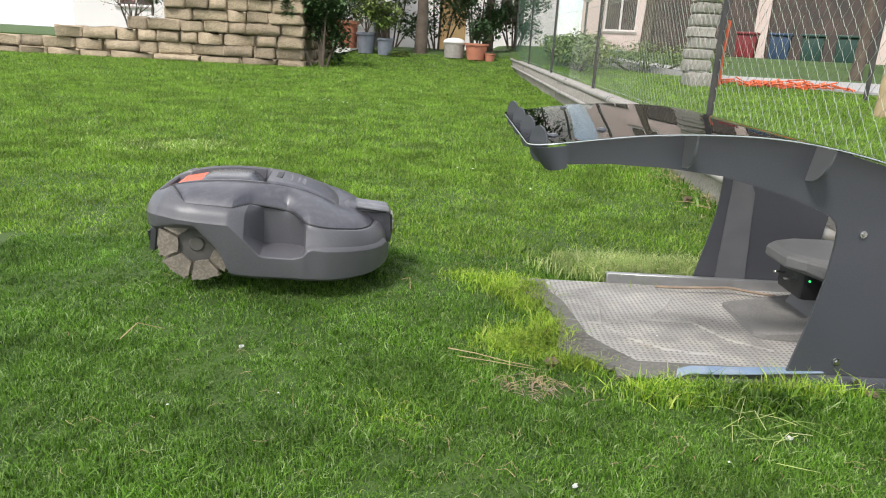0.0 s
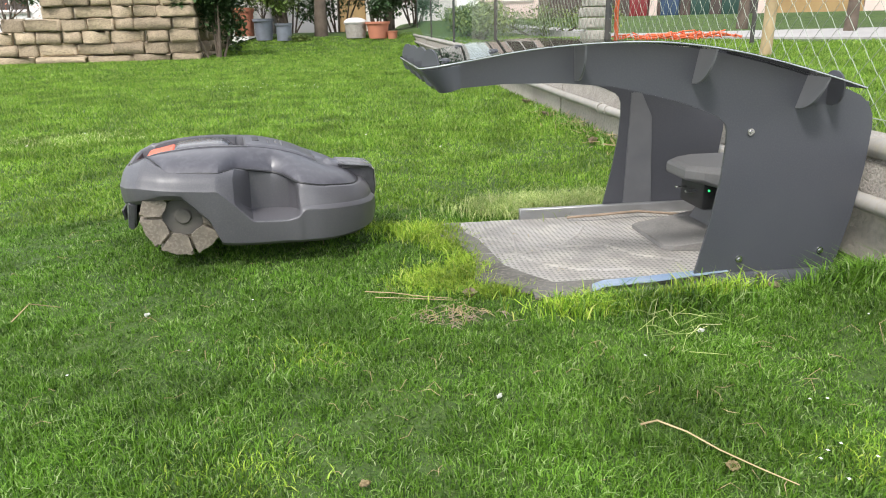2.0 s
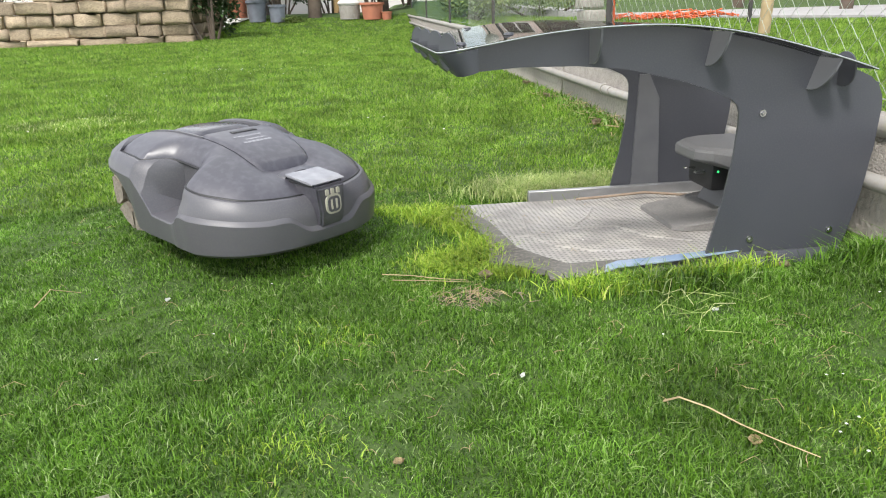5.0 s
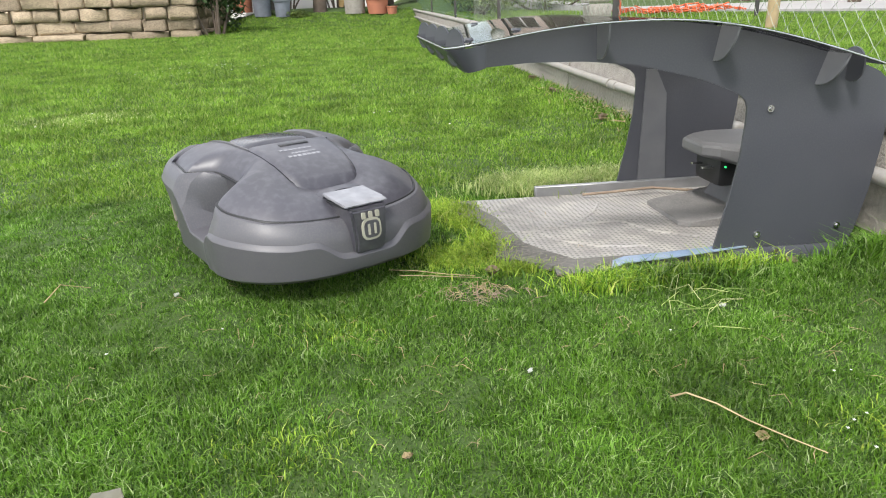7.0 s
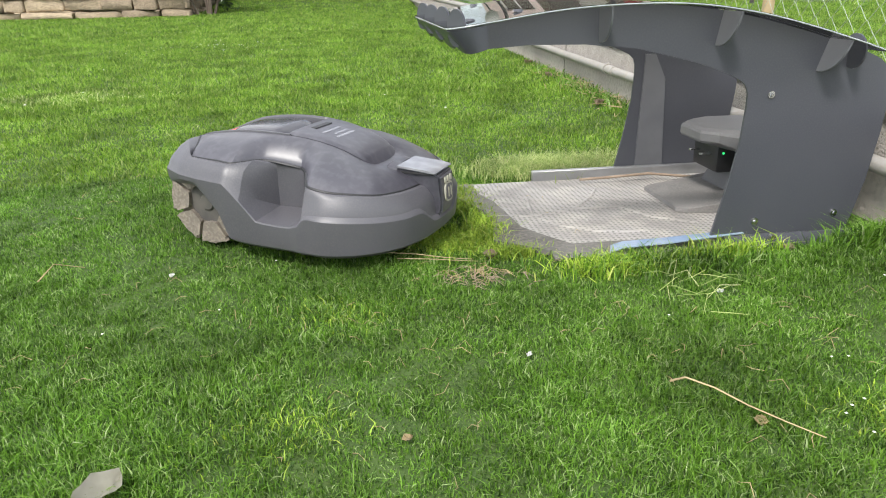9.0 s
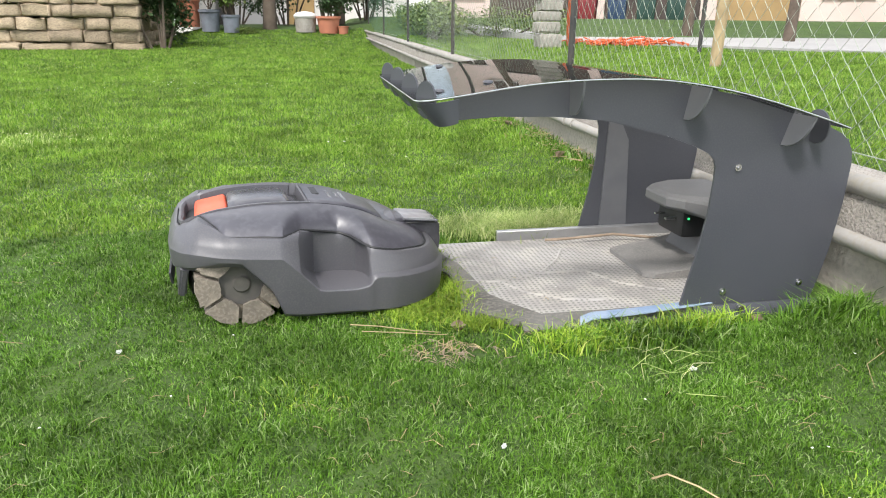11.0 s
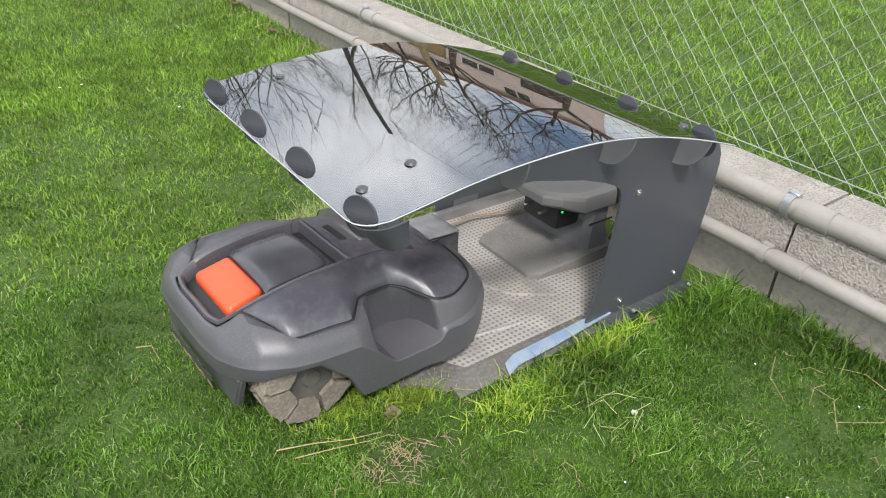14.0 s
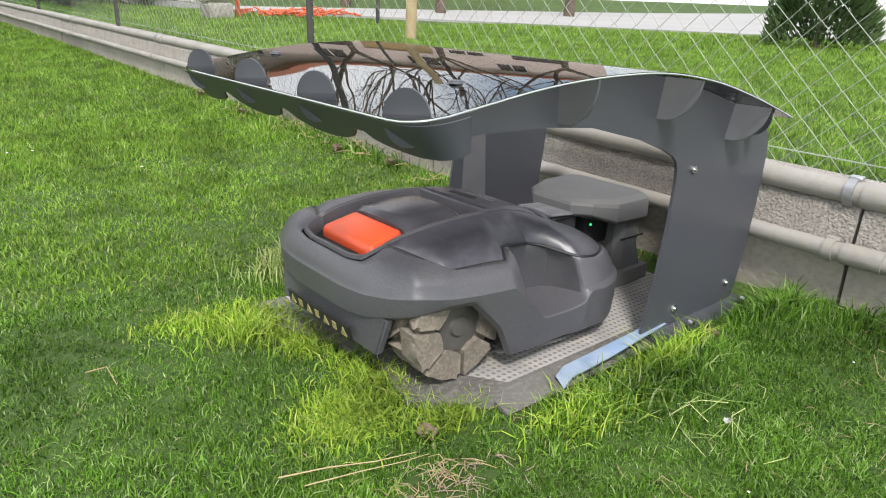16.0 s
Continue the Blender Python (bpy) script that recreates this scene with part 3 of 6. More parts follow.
# ---- robot mower ----
# half of the mower from the middle of its tail to the middle of its nose: outline x, y; lower edge z;
# belt z; step inset, z; shoulder inset, z; seam x, y, z; inner edge of the hood x, y
MOWER_KEYS = [
    ((-0.306, 0.0), 0.115, 0.17, (0.003, 0.174), (0.008, 0.19), (-0.285, 0.0, 0.205), (-0.282, 0.0)),
    ((-0.306, 0.07), 0.115, 0.17, (0.003, 0.174), (0.008, 0.19), (-0.285, 0.06, 0.205), (-0.282, 0.058)),
    ((-0.30, 0.13), 0.12, 0.172, (0.003, 0.176), (0.009, 0.192), (-0.278, 0.095, 0.208), (-0.275, 0.092)),
    ((-0.28, 0.178), 0.13, 0.175, (0.003, 0.179), (0.012, 0.195), (-0.258, 0.103, 0.217), (-0.255, 0.10)),
    ((-0.257, 0.21), 0.138, 0.179, (0.005, 0.183), (0.014, 0.201), (-0.236, 0.111, 0.229), (-0.23, 0.106)),
    ((-0.205, 0.235), 0.148, 0.175, (0.004, 0.18), (0.012, 0.197), (-0.205, 0.168, 0.214), (-0.195, 0.108)),
    ((-0.16, 0.244), 0.146, 0.172, (0.004, 0.177), (0.012, 0.193), (-0.192, 0.203, 0.204), (-0.155, 0.108)),
    ((-0.105, 0.248), 0.09, 0.168, (0.004, 0.172), (0.012, 0.19), (-0.11, 0.213, 0.202), (-0.10, 0.107)),
    ((-0.08, 0.25), 0.034, 0.166, (0.004, 0.17), (0.014, 0.189), (-0.076, 0.216, 0.20), (-0.06, 0.106)),
    ((-0.045, 0.25), 0.028, 0.132, (0.01, 0.142), (0.03, 0.184), (-0.034, 0.168, 0.20), (-0.03, 0.104)),
    ((-0.005, 0.25), 0.026, 0.09, (0.095, 0.097), (0.096, 0.178), (-0.005, 0.157, 0.195), (0.0, 0.10)),
    ((0.04, 0.25), 0.025, 0.086, (0.102, 0.095), (0.1, 0.168), (0.052, 0.148, 0.184), (0.045, 0.095)),
    ((0.075, 0.252), 0.025, 0.086, (0.092, 0.095), (0.083, 0.158), (0.075, 0.168, 0.18), (0.07, 0.092)),
    ((0.10, 0.258), 0.025, 0.094, (0.018, 0.105), (0.036, 0.146), (0.102, 0.212, 0.17), (0.09, 0.09)),
    ((0.118, 0.257), 0.025, 0.111, (0.009, 0.115), (0.02, 0.14), (0.119, 0.226, 0.167), (0.10, 0.088)),
    ((0.16, 0.258), 0.025, 0.11, (0.009, 0.117), (0.018, 0.137), (0.158, 0.222, 0.159), (0.125, 0.085)),
    ((0.21, 0.24), 0.025, 0.107, (0.009, 0.114), (0.016, 0.132), (0.206, 0.198, 0.152), (0.145, 0.082)),
    ((0.262, 0.203), 0.026, 0.103, (0.009, 0.11), (0.016, 0.128), (0.24, 0.172, 0.147), (0.162, 0.076)),
    ((0.297, 0.155), 0.027, 0.10, (0.009, 0.107), (0.016, 0.124), (0.262, 0.13, 0.143), (0.172, 0.062)),
    ((0.316, 0.105), 0.028, 0.099, (0.009, 0.106), (0.016, 0.121), (0.273, 0.085, 0.14), (0.178, 0.045)),
    ((0.325, 0.06), 0.029, 0.07, (0.009, 0.077), (0.015, 0.115), (0.279, 0.045, 0.139), (0.18, 0.022)),
    ((0.328, 0.0), 0.029, 0.068, (0.009, 0.075), (0.014, 0.113), (0.281, 0.0, 0.139), (0.181, 0.0)),
]


def m_top(x):
    return spline([(-0.30, 0.196), (-0.282, 0.209), (-0.25, 0.224), (-0.2, 0.238), (-0.1, 0.247), (0.0, 0.243), (0.05, 0.236), (0.1, 0.223), (0.14, 0.207), (0.165, 0.192), (0.181, 0.178), (0.25, 0.15)], x)


def m_at(u, pick):
    """A number of the keys at the place u along them, smooth from key to key."""
    i = min(int(u), len(MOWER_KEYS) - 2)
    a, b = pick(MOWER_KEYS[i]), pick(MOWER_KEYS[i + 1])
    soft = 0.3 if u < 13.5 else 0.9
    return (a + (b - a) * (u - i)) * (1 - soft) + soft * spline([(j, pick(k)) for j, k in enumerate(MOWER_KEYS)], u)


def m_columns(sub=4):
    """The mower's sides, column by column, from tail to nose to tail: body profile, seam point, inner point."""
    last = len(MOWER_KEYS) - 1
    us = [i / sub for i in range(last * sub + 1)]
    outline = [Vector((m_at(u, lambda k: k[0][0]), m_at(u, lambda k: k[0][1]), 0)) for u in us]
    half = []
    for i, u in enumerate(us):
        o = outline[i]
        a = outline[i - 1] if i else Vector((o.x, -outline[1].y, 0))
        b = outline[i + 1] if i < len(us) - 1 else Vector((o.x, -outline[-2].y, 0))
        d = (b - a).normalized()
        n = Vector((d.y, -d.x, 0))  # inwards
        zb, zm = m_at(u, lambda k: k[1]), m_at(u, lambda k: k[2])
        d3, z3 = m_at(u, lambda k: k[3][0]), m_at(u, lambda k: k[3][1])
        d4, z4 = m_at(u, lambda k: k[4][0]), m_at(u, lambda k: k[4][1])
        seam = Vector([m_at(u, lambda k, q=q: k[5][q]) for q in range(3)])
        inner = Vector((m_at(u, lambda k: k[6][0]), m_at(u, lambda k: k[6][1]), 0))
        inner.z = m_top(inner.x) - 0.003
        up = Vector((0, 0, 1))
        prof = [o + n * 0.016 + up * zb, o + n * 0.004 + up * (zb + 0.009), o + n * 0.001 + up * (zb + (zm - zb) * 0.5), o + up * (zm - 0.003), o + n * 0.0015 + up * zm]
        p3, p4 = o + n * d3 + up * z3, o + n * d4 + up * z4
        prof += [p3, (p3 + p4) / 2 - n * 0.001, p4]
        for w in (0.3, 0.6, 0.85):
            q = p4.lerp(seam, w)
            q.z += 0.012 * math.sin(math.pi * w) * min(1.0, (p4 - seam).length / 0.06)
            prof.append(q)
        prof.append(seam)
        half.append((u, prof, seam, inner))
    flip = Matrix.Diagonal((1, -1, 1))
    other = [(u, [flip @ p for p in prof], flip @ s_, flip @ i_) for u, prof, s_, i_ in half[1:-1]]
    return half + other[::-1]


def loft(bm, rows, closed=False):
    vs = [[bm.verts.new(p) for p in r] for r in rows]
    for a, b in zip(vs, vs[1:] + vs[:1] if closed else vs[1:]):
        for k in range(len(a) - 1):
            bm.faces.new((a[k], a[k + 1], b[k + 1], b[k]))
    return vs


def build_mower():
    mo = thing("robot_mower", pose(0, 0, 0), "dark grey robotic lawn mower with an orange stop button", "robot mower")
    cols = m_columns()
    bm = bmesh.new()
    loft(bm, [c[1] for c in cols], True)
    part("body", bm, M_SHELL, mo, sharp=24, label="mid grey moulded shell with pressed-in flanks")
    # hood: a U-shaped cover between the seam and the middle strip
    wing = [c for c in cols if c[0] >= 4]
    bm = bmesh.new()
    rows = []
    for u, prof, seam, inner in wing:
        span = inner - seam
        edge = seam + span.normalized() * 0.002
        arch = 0.011 * min(1.0, span.length / 0.09)
        row = [edge - Vector((0, 0, 0.006)), edge + Vector((0, 0, 0.0005))]
        for i in range(1, 11):
            w = i / 10
            row.append(edge.lerp(inner, w) + Vector((0, 0, 0.002 + arch * math.sin(math.pi * w) ** 0.8 * (1.25 - 0.5 * w))))
        row.append(inner - Vector((0, 0, 0.02)))
        rows.append(row)
    loft(bm, rows)
    part("hood", bm, M_HOOD, mo, "glossy darker top cover", sharp=28)
    bm = bmesh.new()
    tube(bm, [wing[0][3]] + [c[2] + Vector((0, 0, 0.0002)) for c in wing] + [wing[-1][3]], 0.003, 6)
    part("seam", bm, M_BLACK, mo)
    # middle strip: the deck before the lid
    bm = bmesh.new()
    rows = []
    inner_w = [(c[3].x, c[3].y) for c in cols if 6 <= c[0] <= 17.5 and c[3].y > 0]
    for i in range(25):
        x = -0.004 + 0.166 * i / 24
        hw = spline(inner_w, x) - 0.002
        z = m_top(x) + 0.004
        sec = [(-hw, z - 0.022), (-hw, z - 0.004), (-hw + 0.006, z)] + [(hw * (-0.85 + 1.7 * j / 8), z + 0.003 * math.cos((j - 4) / 4)) for j in range(9)] + [(hw - 0.006, z), (hw, z - 0.004), (hw, z - 0.022)]
        rows.append([Vector((x, y, zz)) for y, zz in sec])
    rows.append([v + Vector((0.007, 0, -0.004)) for v in rows[-1]])
    rows.append([Vector((v.x + 0.018, v.y * 0.94, v.z - 0.026)) for v in rows[-1]])
    vs = loft(bm, rows)
    bm.faces.new(vs[0])
    deck = part("deck", bm, M_HOOD, mo)
    for x0, x1, w0, w1 in ((0.05, 0.057, -0.05, 0.03), (0.07, 0.076, -0.03, 0.03), (0.083, 0.091, -0.045, 0.035)):
        for k in range(7):
            bm = bmesh.new()
            a, b = w0 + (w1 - w0) * k / 7, w0 + (w1 - w0) * (k + 0.72) / 7
            za, zb = m_top(x0) + 0.0072, m_top(x1) + 0.0072
            vs = [bm.verts.new(p) for p in ((x0, a, za), (x1, a, zb), (x1, b, zb), (x0, b, za), (x0, a, za - 0.002), (x1, a, zb - 0.002), (x1, b, zb - 0.002), (x0, b, za - 0.002))]
            for f in ((0, 1, 2, 3), (7, 6, 5, 4), (0, 4, 5, 1), (1, 5, 6, 2), (2, 6, 7, 3), (3, 7, 4, 0)):
                bm.faces.new([vs[i] for i in f])
            part("print_bar", bm, M_LAMP, deck)
    bm = bmesh.new()
    box(bm, 0.012, 0.03, -0.036, 0.036, m_top(0.02) + 0.004, m_top(0.02) + 0.0082, 0.002, 1)
    part("latch", bm, M_BLACK, deck)
    # collar round the lid, wider than the deck, with a dark seam before it
    bm = bmesh.new()
    ring = [(c[3].x, c[3].y) for c in cols if c[0] <= 10]
    k0 = next(i for i, p in enumerate(ring) if p[1] < 0)
    ring = ring[k0:] + ring[:k0]
    ring = ring + [(0.004 * math.cos(a), 0.1 * math.sin(a)) for a in [math.pi / 2 - math.pi * i / 10 for i in range(1, 10)]]
    mid = Vector((-0.13, 0, 0))
    rows = []
    for x, y in ring:
        inw = (mid - Vector((x, y, 0)))
        inw = Vector((inw.x * 0.35 if abs(y) > 0.08 and -0.24 < x < -0.02 else inw.x, inw.y, 0)).normalized()
        z = m_top(x)
        q = Vector((x, y, z))
        rows.append([q + Vector((0, 0, -0.004)), q + Vector((0, 0, 0.0025)) + inw * 0.001, q + inw * 0.006 + Vector((0, 0, 0.003)), q + inw * 0.011 + Vector((0, 0, -0.001)), q + inw * 0.016 + Vector((0, 0, -0.03))])
    loft(bm, rows, True)
    part("collar", bm, M_SHELL, mo)
    bm = bmesh.new()
    loft(bm, [[Vector((x, y, m_top(x) - 0.026)) for y in (-0.1, -0.05, 0.0, 0.05, 0.1)] for x in [-0.277 + 0.272 * i / 11 for i in range(12)]])
    part("recess", bm, M_BLACK, mo)
    bm = bmesh.new()
    rows = []
    for i in range(17):
        x = -0.176 + 0.152 * i / 16
        e = sstep(12.5, 16, i) * 0.02 + (0.006 if i == 0 else 0)
        hw = 0.085 - 0.012 * sstep(11, 16, i)
        z = m_top(x) - e
        sec = [(-hw, z - 0.024), (-hw + 0.003, z - 0.008), (-hw + 0.016, z - 0.0005), (-hw * 0.45, z + 0.003), (0, z + 0.004), (hw * 0.45, z + 0.003), (hw - 0.016, z - 0.0005), (hw - 0.003, z - 0.008), (hw, z - 0.024)]
        rows.append([Vector((x, y, zz)) for y, zz in sec])
    vs = loft(bm, rows)
    bm.faces.new(vs[0])
    bm.faces.new(vs[-1][::-1])
    part("display_lid", bm, M_LID, mo, "smoked glossy display lid")
    bm = bmesh.new()
    box(bm, -0.246, -0.176, -0.081, 0.081, 0.19, 0.237, 0.011, 4)
    for v in bm.verts:
        if v.co.z > 0.21:
            v.co.z += 0.24 * (v.co.x + 0.178) + 0.004 - 1.0 * v.co.y ** 2
        v.co.y *= 1 - 0.1 * sstep(-0.23, -0.26, -v.co.x - 0.48)
        v.co.x -= 0.012 * max(0.0, 1 - (v.co.y / 0.078) ** 2) * (1 if v.co.x < -0.215 else 0)
    part("stop_button", bm, M_ORANGE, mo, "worn orange stop button")
    # nose block with lamp cover and badge
    bm = bmesh.new()
    prism(bm, [(0.2, 0.13), (0.205, 0.168), (0.225, 0.178), (0.312, 0.166), (0.33, 0.161), (0.334, 0.10), (0.329, 0.07), (0.28, 0.07)], -0.042, 0.042)
    for v in bm.verts:
        if v.co.z < 0.11:
            v.co.y *= 0.8
    bmesh.ops.bevel(bm, geom=list(bm.edges), offset=0.005, segments=2, affect='EDGES')
    post = part("nose_block", bm, M_HOOD, mo)
    bm = bmesh.new()
    arc = [(0.062 * math.cos(a), 0.148 + 0.037 * math.sin(a) ** 0.45) for a in [math.pi * i / 20 for i in range(21)]]
    low = [(0.052 * math.cos(a), 0.146 + 0.032 * math.sin(a) ** 0.45) for a in [math.pi * i / 20 for i in range(21)]]
    rows = [[Vector((0.188, y, z - 0.014)), Vector((0.212, y, z)), Vector((0.232, y2, z2 + 0.004)), Vector((0.226, y2, z2 - 0.006))] for (y, z), (y2, z2) in zip(arc, low)]
    loft(bm, rows)
    part("brow", bm, M_HOOD, post, "dark arched brow over the lamp")
    bm = bmesh.new()
    prism(bm, [(0.232, 0.181), (0.3, 0.1745), (0.321, 0.171), (0.324, 0.168), (0.321, 0.166), (0.232, 0.175)], -0.049, 0.049)
    bmesh.ops.bevel(bm, geom=list(bm.edges), offset=0.0015, segments=2, affect='EDGES')
    part("headlight", bm, M_LAMP, post, "pale glossy headlight cover")
    bm = bmesh.new()
    box(bm, 0.24, 0.316, -0.046, 0.046, 0.162, 0.168, 0.0015, 1)
    part("headlight_gap", bm, M_BLACK, post)
    down, out = Vector((0.0035, 0, -0.063)).normalized(), Vector((0.063, 0, 0.0035)).normalized()

    def plate(bm, outline, o0, o1):
        def face_pt(y, h, o):
            return Vector((0.3305, 0, 0.1655)) + down * (0.08 - h) + Vector((0, y, 0)) + out * o
        lo = [bm.verts.new(face_pt(a, b, o0)) for a, b in outline]
        hi = [bm.verts.new(face_pt(a, b, o1)) for a, b in outline]
        bm.faces.new(lo)
        bm.faces.new(hi[::-1])
        for i in range(len(lo)):
            bm.faces.new((lo[i], hi[i], hi[(i + 1) % len(lo)], lo[(i + 1) % len(lo)]))

    def rrect(w, h0, h1, r):
        pts = []
        for cx, cy, a0 in ((w - r, h1 - r, 0), (-w + r, h1 - r, 90), (-w + r, h0 + r, 180), (w - r, h0 + r, 270)):
            pts += [(cx + r * math.cos(radians(a0 + 30 * i)), cy + r * math.sin(radians(a0 + 30 * i))) for i in range(4)]
        return pts
    bm = bmesh.new()
    plate(bm, rrect(0.022, 0.012, 0.056, 0.014), 0.0, 0.0035)
    badge = part("badge", bm, M_BADGE, post, "beige shield-shaped badge")
    bm = bmesh.new()
    plate(bm, rrect(0.0175, 0.0165, 0.0515, 0.0105), 0.0036, 0.0045)
    part("badge_field", bm, M_HOOD, badge)
    for c in (-0.007, 0.007):
        bm = bmesh.new()
        plate(bm, rrect(0.0025, 0.023, 0.045, 0.0008), 0.0046, 0.0058)
        bmesh.ops.translate(bm, verts=bm.verts, vec=(0, c, 0))
        part("badge_bar", bm, M_BADGE, badge)
    for c in (-0.016, 0.0, 0.016):
        bm = bmesh.new()
        plate(bm, rrect(0.0042, 0.056, 0.069, 0.002), 0.0, 0.0035)
        bmesh.ops.translate(bm, verts=bm.verts, vec=(0, c, 0))
        part("badge_point", bm, M_BADGE, badge)
    # tail plate with its skirt and the warning strip
    bm = bmesh.new()
    prism(bm, [(-0.108, 0.196), (-0.108, 0.166), (-0.168, 0.132), (-0.152, 0.066), (0.152, 0.066), (0.168, 0.132), (0.108, 0.166), (0.108, 0.196)], -0.313, -0.296, axis=0)
    for v in bm.verts:
        v.co.x += 0.02 * sstep(0.13, 0.06, 0.19 - v.co.z) + 0.2 * max(0.0, abs(v.co.y) - 0.108) + 0.05 * max(0.0, v.co.z - 0.16)
        if v.co.z < 0.07:
            v.co.x += 0.012
    bmesh.ops.bevel(bm, geom=list(bm.edges), offset=0.004, segments=2, affect='EDGES')
    tail = part("rear_bumper", bm, M_SHELL, mo)
    lean = Vector((0.012, 0, -0.066)).normalized()
    face = Vector((-0.066, 0, -0.012)).normalized()

    def tag(bm, y0, y1, h0, h1, o0, o1):
        base = Vector((-0.313, 0, 0.132))
        q = [base + lean * h + face * o + Vector((0, y, 0)) for o in (o0, o1) for y, h in ((y0, h0), (y1, h0), (y1, h1), (y0, h1))]
        vs = [bm.verts.new(p) for p in q]
        for f in ((0, 1, 2, 3), (7, 6, 5, 4), (0, 4, 5, 1), (1, 5, 6, 2), (2, 6, 7, 3), (3, 7, 4, 0)):
            bm.faces.new([vs[i] for i in f])
    bm = bmesh.new()
    tag(bm, -0.1, 0.1, 0.03, 0.055, -0.003, 0.0015)
    lab = part("warning_label", bm, M_BLACK, tail, "black strip of yellow warning signs")
    for k in range(7):
        bm = bmesh.new()
        c = -0.084 + 0.028 * k
        base = Vector((-0.313, 0, 0.132))
        tri = ((c - 0.009, 0.051), (c + 0.009, 0.051), (c, 0.0345)) if k % 2 == 0 else ((c - 0.006, 0.05), (c + 0.006, 0.05), (c + 0.006, 0.036), (c - 0.006, 0.036))
        lo = [bm.verts.new(base + lean * h + face * 0.0017 + Vector((0, y, 0))) for y, h in tri]
        hi = [bm.verts.new(base + lean * h + face * 0.0028 + Vector((0, y, 0))) for y, h in tri]
        bm.faces.new(lo)
        bm.faces.new(hi[::-1])
        for i in range(len(lo)):
            bm.faces.new((lo[i], hi[i], hi[(i + 1) % len(lo)], lo[(i + 1) % len(lo)]))
        part("sign_bar", bm, M_YELLOW, lab)
    # chassis and wheel wells
    bm = bmesh.new()
    box(bm, -0.27, 0.28, -0.13, 0.13, 0.05, 0.14, 0.02, 2)
    box(bm, -0.25, -0.1, -0.2, 0.2, 0.15, 0.168, 0.004, 1)
    part("chassis", bm, M_BLACK, mo)
    bm = bmesh.new()
    box(bm, -0.06, 0.27, -0.19, 0.19, 0.035, 0.08, 0.01, 1)
    part("cutting_deck", bm, M_BLACK, mo)
    wheels = []
    for s in (-1, 1):
        bm = bmesh.new()
        cyl(bm, (0, -0.03, 0), (0, 0.03, 0), 0.08, None, 40)
        wh = part("rear_wheel", bm, M_MUD, mo, "muddy beige tyre with deep lugs")
        wh.matrix_basis = pose(-0.163, 0.17 * s, 0.103)
        nl = 7
        for side in (-1, 1):
            bm = bmesh.new()

            def solid(lo, hi):
                lo, hi = [bm.verts.new(v) for v in lo], [bm.verts.new(v) for v in hi]
                bm.faces.new(lo)
                bm.faces.new(hi[::-1])
                for i in range(len(lo)):
                    bm.faces.new((lo[i], hi[i], hi[(i + 1) % len(lo)], lo[(i + 1) % len(lo)]))

            def pt(da, yy, r):
                return (r * math.cos(da), yy, r * math.sin(da))
            pr = [(0.02, 0.0), (0.55, 0.0), (0.84, 0.034), (0.78, 0.041), (0.06, 0.041)]
            solid([pt(d, side * y_, 0.078) for d, y_ in pr], [pt(d + 0.01, side * y_ * 0.97, 0.096) for d, y_ in pr])
            q = [(0.05, 0.088), (0.26, 0.0945), (0.45, 0.0955), (0.66, 0.094), (0.86, 0.087), (0.83, 0.05), (0.46, 0.043), (0.1, 0.047)]
            solid([pt(d, side * 0.026, r) for d, r in q], [pt(d, side * (0.043 - 0.11 * max(0.0, r - 0.06)), r * 0.985) for d, r in q])
            lug = part("lug", bm, M_TYRE, wh)
            for k in range(nl):
                o = lug if k == 0 else new("lug", lug.data)
                o.parent = wh
                o.matrix_basis = Matrix.Rotation(2 * math.pi * (k + (0.5 if side > 0 else 0)) / nl, 4, 'Y')
        bm = bmesh.new()
        cyl(bm, (0, 0.02 * s, 0), (0, 0.033 * s, 0), 0.05, 0.046, 28)
        cyl(bm, (0, 0.033 * s, 0), (0, 0.038 * s, 0), 0.02, 0.016, 20)
        part("hub", bm, M_HUB, wh)
        wheels.append(wh)
        bm = bmesh.new()
        cyl(bm, (0.17, 0.12 * s - 0.015, 0.032), (0.17, 0.12 * s + 0.015, 0.032), 0.03, None, 24)
        part("front_wheel", bm, M_HUB, mo)
    return mo, wheels


MOWER, WHEELS = build_mower()


# ---- kerb wall, pipes, fence ----
KX = 1.21


def kerb_top(y):
    return 0.265 + 0.0145 * (y - 1.0)


def strip(bm, outline_at, ys):
    """A body drawn along y, its outline (x, z) given for each y."""
    rows = [[bm.verts.new((x, y, z)) for x, z in outline_at(y)] for y in ys]
    for a, b in zip(rows, rows[1:]):
        k = len(a)
        for i in range(k):
            bm.faces.new((a[i], a[(i + 1) % k], b[(i + 1) % k], b[i]))
    bm.faces.new(rows[0])
    bm.faces.new(rows[-1][::-1])


